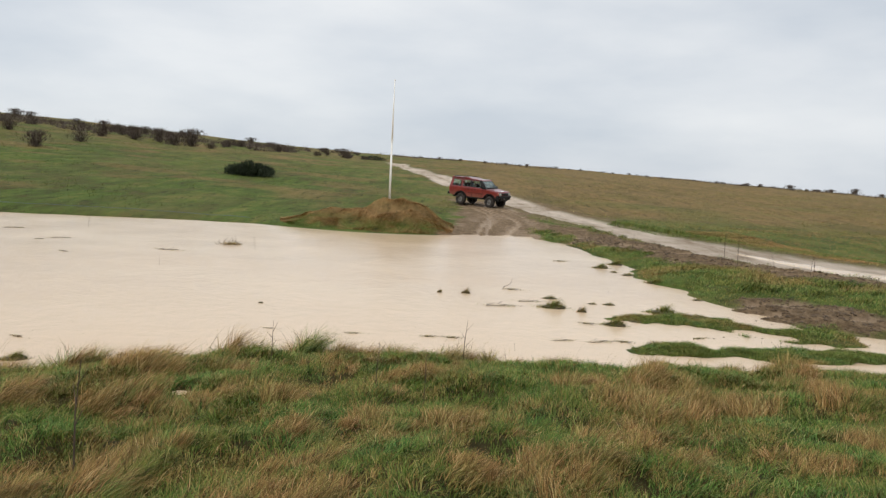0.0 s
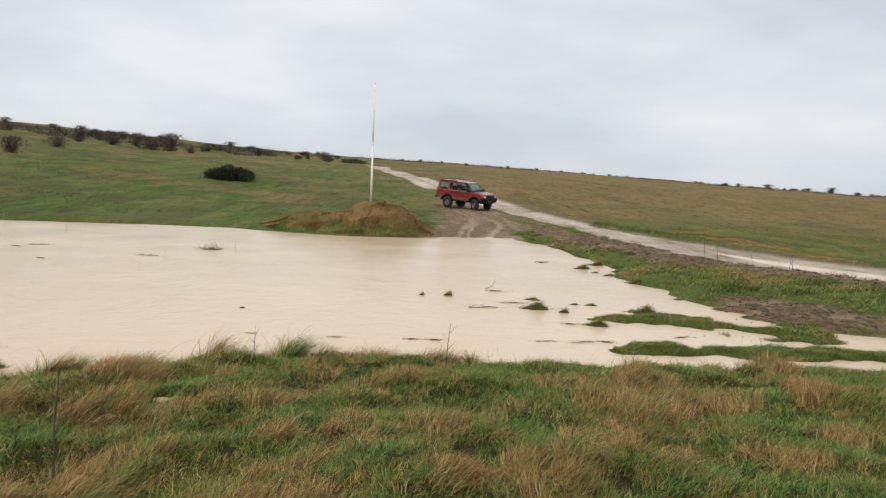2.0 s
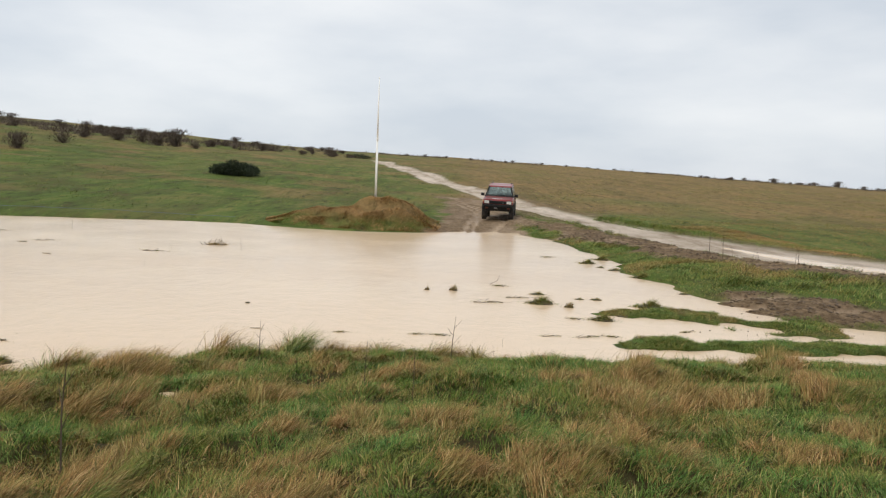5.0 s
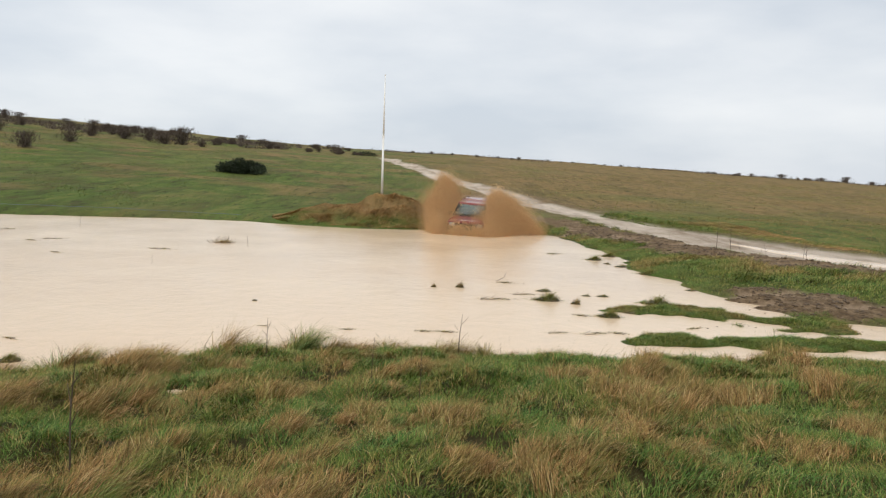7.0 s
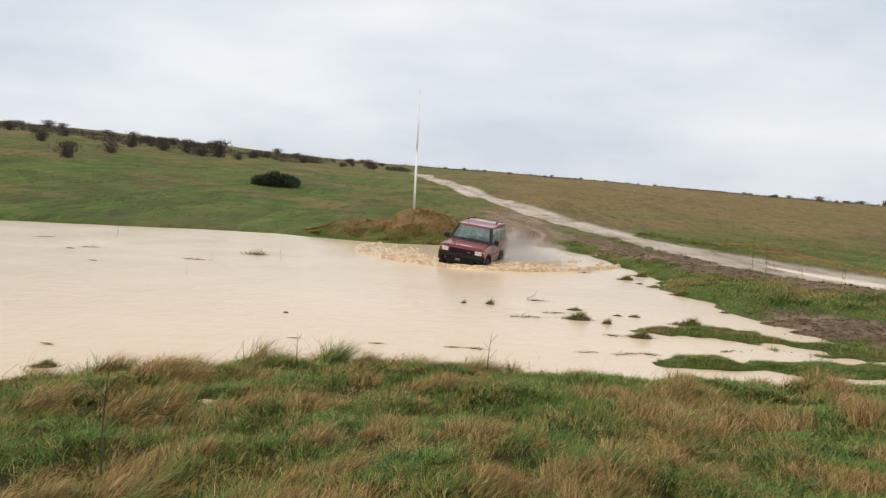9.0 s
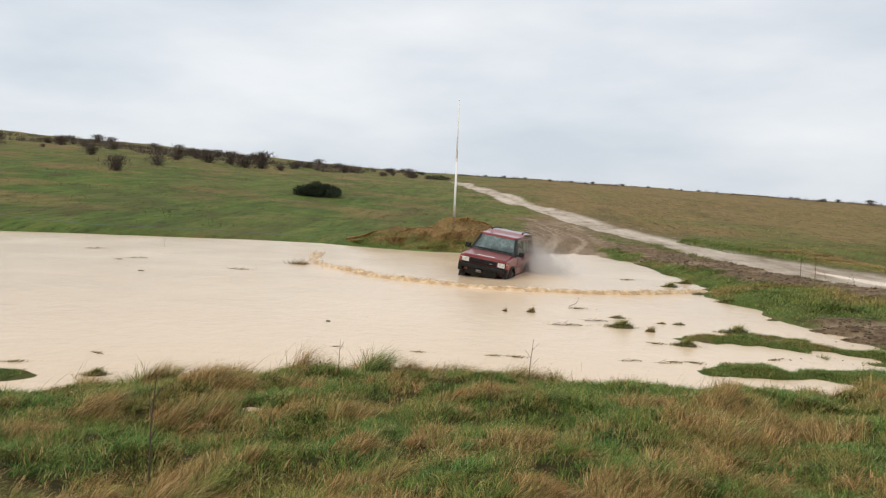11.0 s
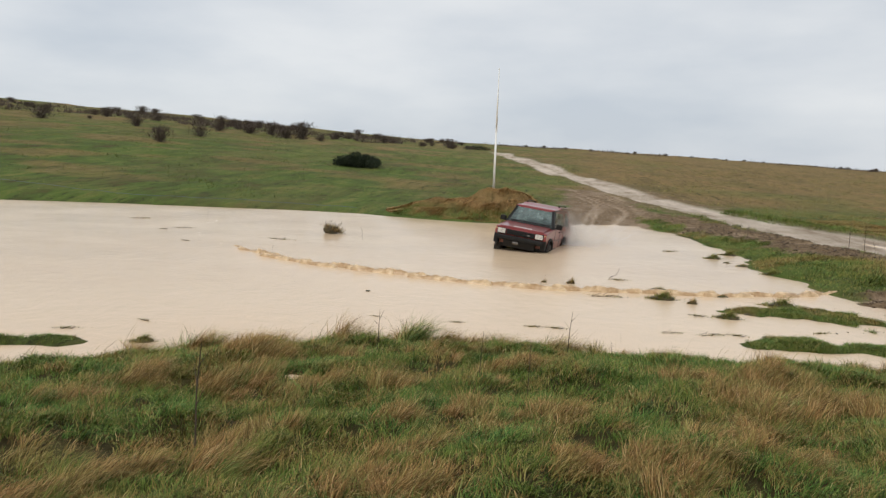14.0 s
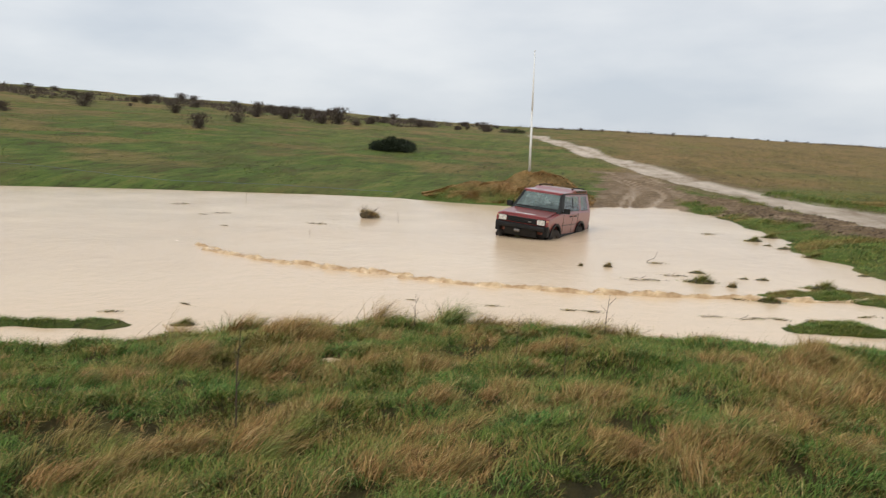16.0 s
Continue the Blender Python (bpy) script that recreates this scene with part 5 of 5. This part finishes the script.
for i in range(120):
    t0 = 6.5 + 2.0 * (i + rng.random()) / 120
    x, y, z, _, _, h = drive_at(t0)
    ahead, right_v = Vector((-math.sin(radians(h)), math.cos(radians(h)), 0)), Vector((math.cos(radians(h)), math.sin(radians(h)), 0))
    ob = new("spray", shapes_low[i % 3] if i % 2 else thick_drops[i % 4])
    ob.parent = surge
    tagged(ob, kind="stuff")
    FLIGHTS.append((ob, t0, Vector((x, y, 0)) + ahead * rng.uniform(2.1, 2.8) + right_v * rng.uniform(-1.5, 1.5), ahead * rng.uniform(1.5, 3.4) + right_v * rng.uniform(-0.9, 0.9) + Vector((0, 0, rng.uniform(1.2, 2.2) * (1.2 if t0 < 7.3 else 0.75 if t0 < 7.8 else 0.55))), i * 41))


def crest_mesh(long, high, seed):
    """A short length of breaking crest, steep before and drawn out behind."""
    bm = bmesh.new()
    n, k = 25, 8
    prof = [(-0.62, -3.0), (-0.36, 0.03), (-0.16, 0.55), (-0.02, 1.0), (0.10, 0.85), (0.17, 0.35), (0.24, 0.02), (0.32, -3.0)]
    rings = []
    for i in range(n):
        u = i / (n - 1) - 0.5
        fade = max(0.0, 1 - (2 * abs(u)) ** 14)
        ring_ = []
        for px, pz in prof:
            w = noise.noise(Vector((u * long * 2.2, px * 3, seed * 7.1)))
            w2 = noise.noise(Vector((u * long * 9, px * 12, seed * 3.3)))
            ring_.append(bm.verts.new((u * long, px * 0.42 * (1 + 0.3 * w) + 0.09 * noise.noise(Vector((u * long * 1.3, seed, 0))), pz * high * (fade * (1 + 0.8 * w + 0.6 * w2) if pz > -1 else 1) - 0.02 - 0.3 * (1 - fade))))
        rings.append(ring_)
    for a, b in zip(rings, rings[1:]):
        for j in range(k - 1):
            bm.faces.new((a[j], a[j + 1], b[j + 1], b[j]))
    bmesh.ops.recalc_face_normals(bm, faces=bm.faces)
    return bm


wave = empty("bow_wave", pose(0, 33, 0), "curved brown foaming wave spreading over the pond", "wave")
crest_shapes = []
for i in range(6):
    ob = part("crest", crest_mesh(1.45, 0.08, i), FOAM, None, "", True)
    crest_shapes.append(ob.data)
    bpy.data.objects.remove(ob)
CRESTS = []
for i in range(62):
    ob = new("crest", crest_shapes[i % 6])
    ob.parent = wave
    CRESTS.append((ob, -112 + 200 * i / 61, rng.normal(0, 0.10), 1.0))
# churned water inside the crest while the car drives it on
for i in range(90):
    ob = new("churn", crest_shapes[i % 6])
    ob.parent = wave
    CRESTS.append((ob, -100 + 186 * ((i * 0.618) % 1), rng.normal(0, 0.1), rng.uniform(0.45, 0.97)))

# fine steam-like mist that hangs behind the car
puffs = [drop_clump("puff", 15000, (0.5, 0.4, 0.30), 0.0013, 0.0028, MIST).data for _ in range(3)]
for ob in [o for o in scene.objects if o.name.startswith("puff.") or o.name == "puff"]:
    bpy.data.objects.remove(ob)
mist = empty("spray_mist", Matrix(), "thin pale mist drifting off the water behind the car", "mist")
PUFFS = []
for i in range(26):
    ob = new("puff", puffs[i % 3])
    ob.parent = mist
    tagged(ob, kind="stuff")
    PUFFS.append((ob, i))


def motions():
    walk(drift, [(0, pose(-7.65, 27.42, -0.2)), (12.3, pose(-7.65, 27.42, -0.2)), (13.1, pose(-7.75, 27.6, -0.02, 8, 14, 20)), (14, pose(-7.95, 27.6, 0.03, 4, 20, 30)), (16.1, pose(-7.9, 27.5, 0.02, 4, 18, 34))])
    walk(car, [(t, pose(x, y, z, p, r, h)) for t, x, y, z, p, r, h in DRIVE])
    times = [i / 15 for i in range(241)]
    gone, spin = 0.0, []
    last = drive_at(0)
    for t in times:
        here = drive_at(t)
        gone += math.hypot(here[0] - last[0], here[1] - last[1])
        spin.append(-math.degrees(gone / 0.415))
        last = here
    for wheel, x, y in wheels:
        rows = []
        for t, a in zip(times, spin):
            steer = float(np.interp(t, [1.5, 2.2, 3.6, 4.2, 7.4, 8, 15, 16], [-8, -26, -20, 0, 0, 0, 0, -10])) if y > 0 else 0
            rows.append((t, pose(x, y, 0.415, a, 0, steer)))
        walk(wheel, rows)
    for ob, t0, p, v, turn in FLIGHTS:
        rows = [(0, pose(p.x, p.y, -1.6, 0, 0, turn)), (t0 - 0.25, pose(p.x, p.y, -1.6, 0, 0, turn))]
        fall = (v.z + math.sqrt(v.z ** 2 + 2 * 9.81 * 1.2)) / 9.81
        for f in np.arange(0, fall + 0.1, 0.1):
            q = p + v * float(f) * (1 - 0.12 * float(f))
            rows.append((t0 + float(f), pose(q.x, q.y, v.z * f - 4.905 * f * f - 0.15, 0, 0, turn + 30 * f)))
        rows += [(t0 + fall + 0.4, pose(q.x, q.y, -1.8, 0, 0, turn + 40)), (16.2, pose(q.x, q.y, -1.8, 0, 0, turn + 40))]
        walk(ob, rows)
    angles = [-112, -75, -33, 0, 20, 40, 62, 88]
    spread = [(7.0, (1.2, 1.0, 0.8, 0.8, 0.9, 1.2, 1.5, 1.5)), (7.5, (2.5, 1.4, 1.2, 1.4, 1.6, 2.6, 4.0, 4.0)), (8.0, (3.2, 2.0, 1.8, 3.0, 3.6, 4.6, 7.0, 6.5)), (8.5, (4.2, 3.5, 3.6, 4.7, 5.2, 6.2, 6.6, 6.6)),
              (9.0, (4.5, 4.5, 5.2, 6.2, 6.3, 6.2, 6.5, 6.8)), (9.5, (6.2, 6.1, 6.2, 7.1, 7.2, 7.2, 7.2, 7.4))] + [(12, (9.0, 9.6, 10.9, 12.0, 12.1, 12.1, 12.1, 12.1)), (12.5, (9.5, 10.2, 11.2, 12.6, 12.7, 12.7, 12.7, 12.7)), (13, (11.0, 11.5, 12.7, 13.8, 13.8, 13.8, 13.8, 13.8)),
                                                                     (14, (13.5, 14.0, 14.6, 15.2, 15.2, 15.2, 15.2, 15.2))] + [(t, (r,) * 8) for t, r in ((15, 16.5), (16.1, 17.8))]

    def crest_place(a, t, off, inner):
        r = float(np.interp(t, [s[0] for s in spread], [np.interp(a, angles, s[1]) for s in spread]))
        r = (r + off) * (1 - (1 - inner) * min(1, 5 / max(r, 0.1)))
        return r * math.sin(radians(a)), -r * math.cos(radians(a))

    for ob, a, off, inner in CRESTS:
        rows = []
        for t in [0, 6.4] + [7.0 + 0.25 * i for i in range(37)]:
            x, y = crest_place(a, t, off, inner)
            (ax, ay), (bx, by) = crest_place(a - 4, t, off, inner), crest_place(a + 4, t, off, inner)
            head = math.degrees(math.atan2(-(by - ay), -(bx - ax)))
            rise = -0.35 + 0.38 * float(smooth(7.0, 7.8, t)) + 0.012 * float(smooth(7.4, 8.0, t)) * float(smooth(11, 9.5, t)) - 0.05 * float(smooth(12.5, 16, t)) * (1.2 if abs(a + 10) > 25 else 0.6)
            out = float(pond_distance(np.array([x]), np.array([y + 33.0]))[0])
            rise -= 0.5 * float(smooth(-0.5, 0.3, out)) + 0.12 * float(smooth(20, 48, a)) * float(smooth(13.2, 14.5, t)) + 0.22 * float(smooth(-28, -50, a)) * float(smooth(12.8, 15.2, t))
            rise += 0.015 * float(smooth(10, 12, t)) + 0.012 * float(smooth(11, 12, t)) * float(smooth(14.5, 13, t))
            rise -= 0.4 * float(max(smooth(56, 64, a), smooth(-84, -92, a))) * float(smooth(9.8, 11.5, t))
            rise -= 0.035 * float(smooth(40, 60, a)) * (0.5 + math.sin(a * 1.7 + 9 * off))
            if inner < 1:
                rise -= 0.06 + 0.02 * math.sin(40 * off + a) + 0.45 * float(smooth(9.1, 10.2, t)) + 0.2 * float(smooth(7.9, 7.5, t))
            rows.append((t, pose(x, y, rise, 0, 0, head)))
        walk(ob, rows)
    for ob, i in PUFFS:
        lag, side = 2.3 * ((i * 0.618) % 1), (i * 0.377) % 1
        rows = []
        for t in [0, 7.2, 7.7, 8.0, 8.5, 9, 9.6, 10.2, 10.8, 11.4, 12, 12.6, 13.2, 13.8, 14.4, 15, 15.6, 16]:
            x, y, z, _, _, h = drive_at(t)
            up = float(smooth(7.2, 7.9, t)) * float(smooth(13.9 + 2.6 * side, 12.6 + 1.8 * side, t))
            wide = float(np.interp(t, [7.2, 8, 9.5, 12, 14], [2.0, 2.6, 0.8, 0.9, 1.1]))
            rows.append((t, pose(x + 0.7 + wide * lag * 0.8, y + 2.6 * (side - 0.15) + 0.2, -1.9 + up * (2.35 + 0.35 * side - 0.12 * lag * 2), 0, 0, i * 53 + 6 * t)))
        walk(ob, rows)


motions()
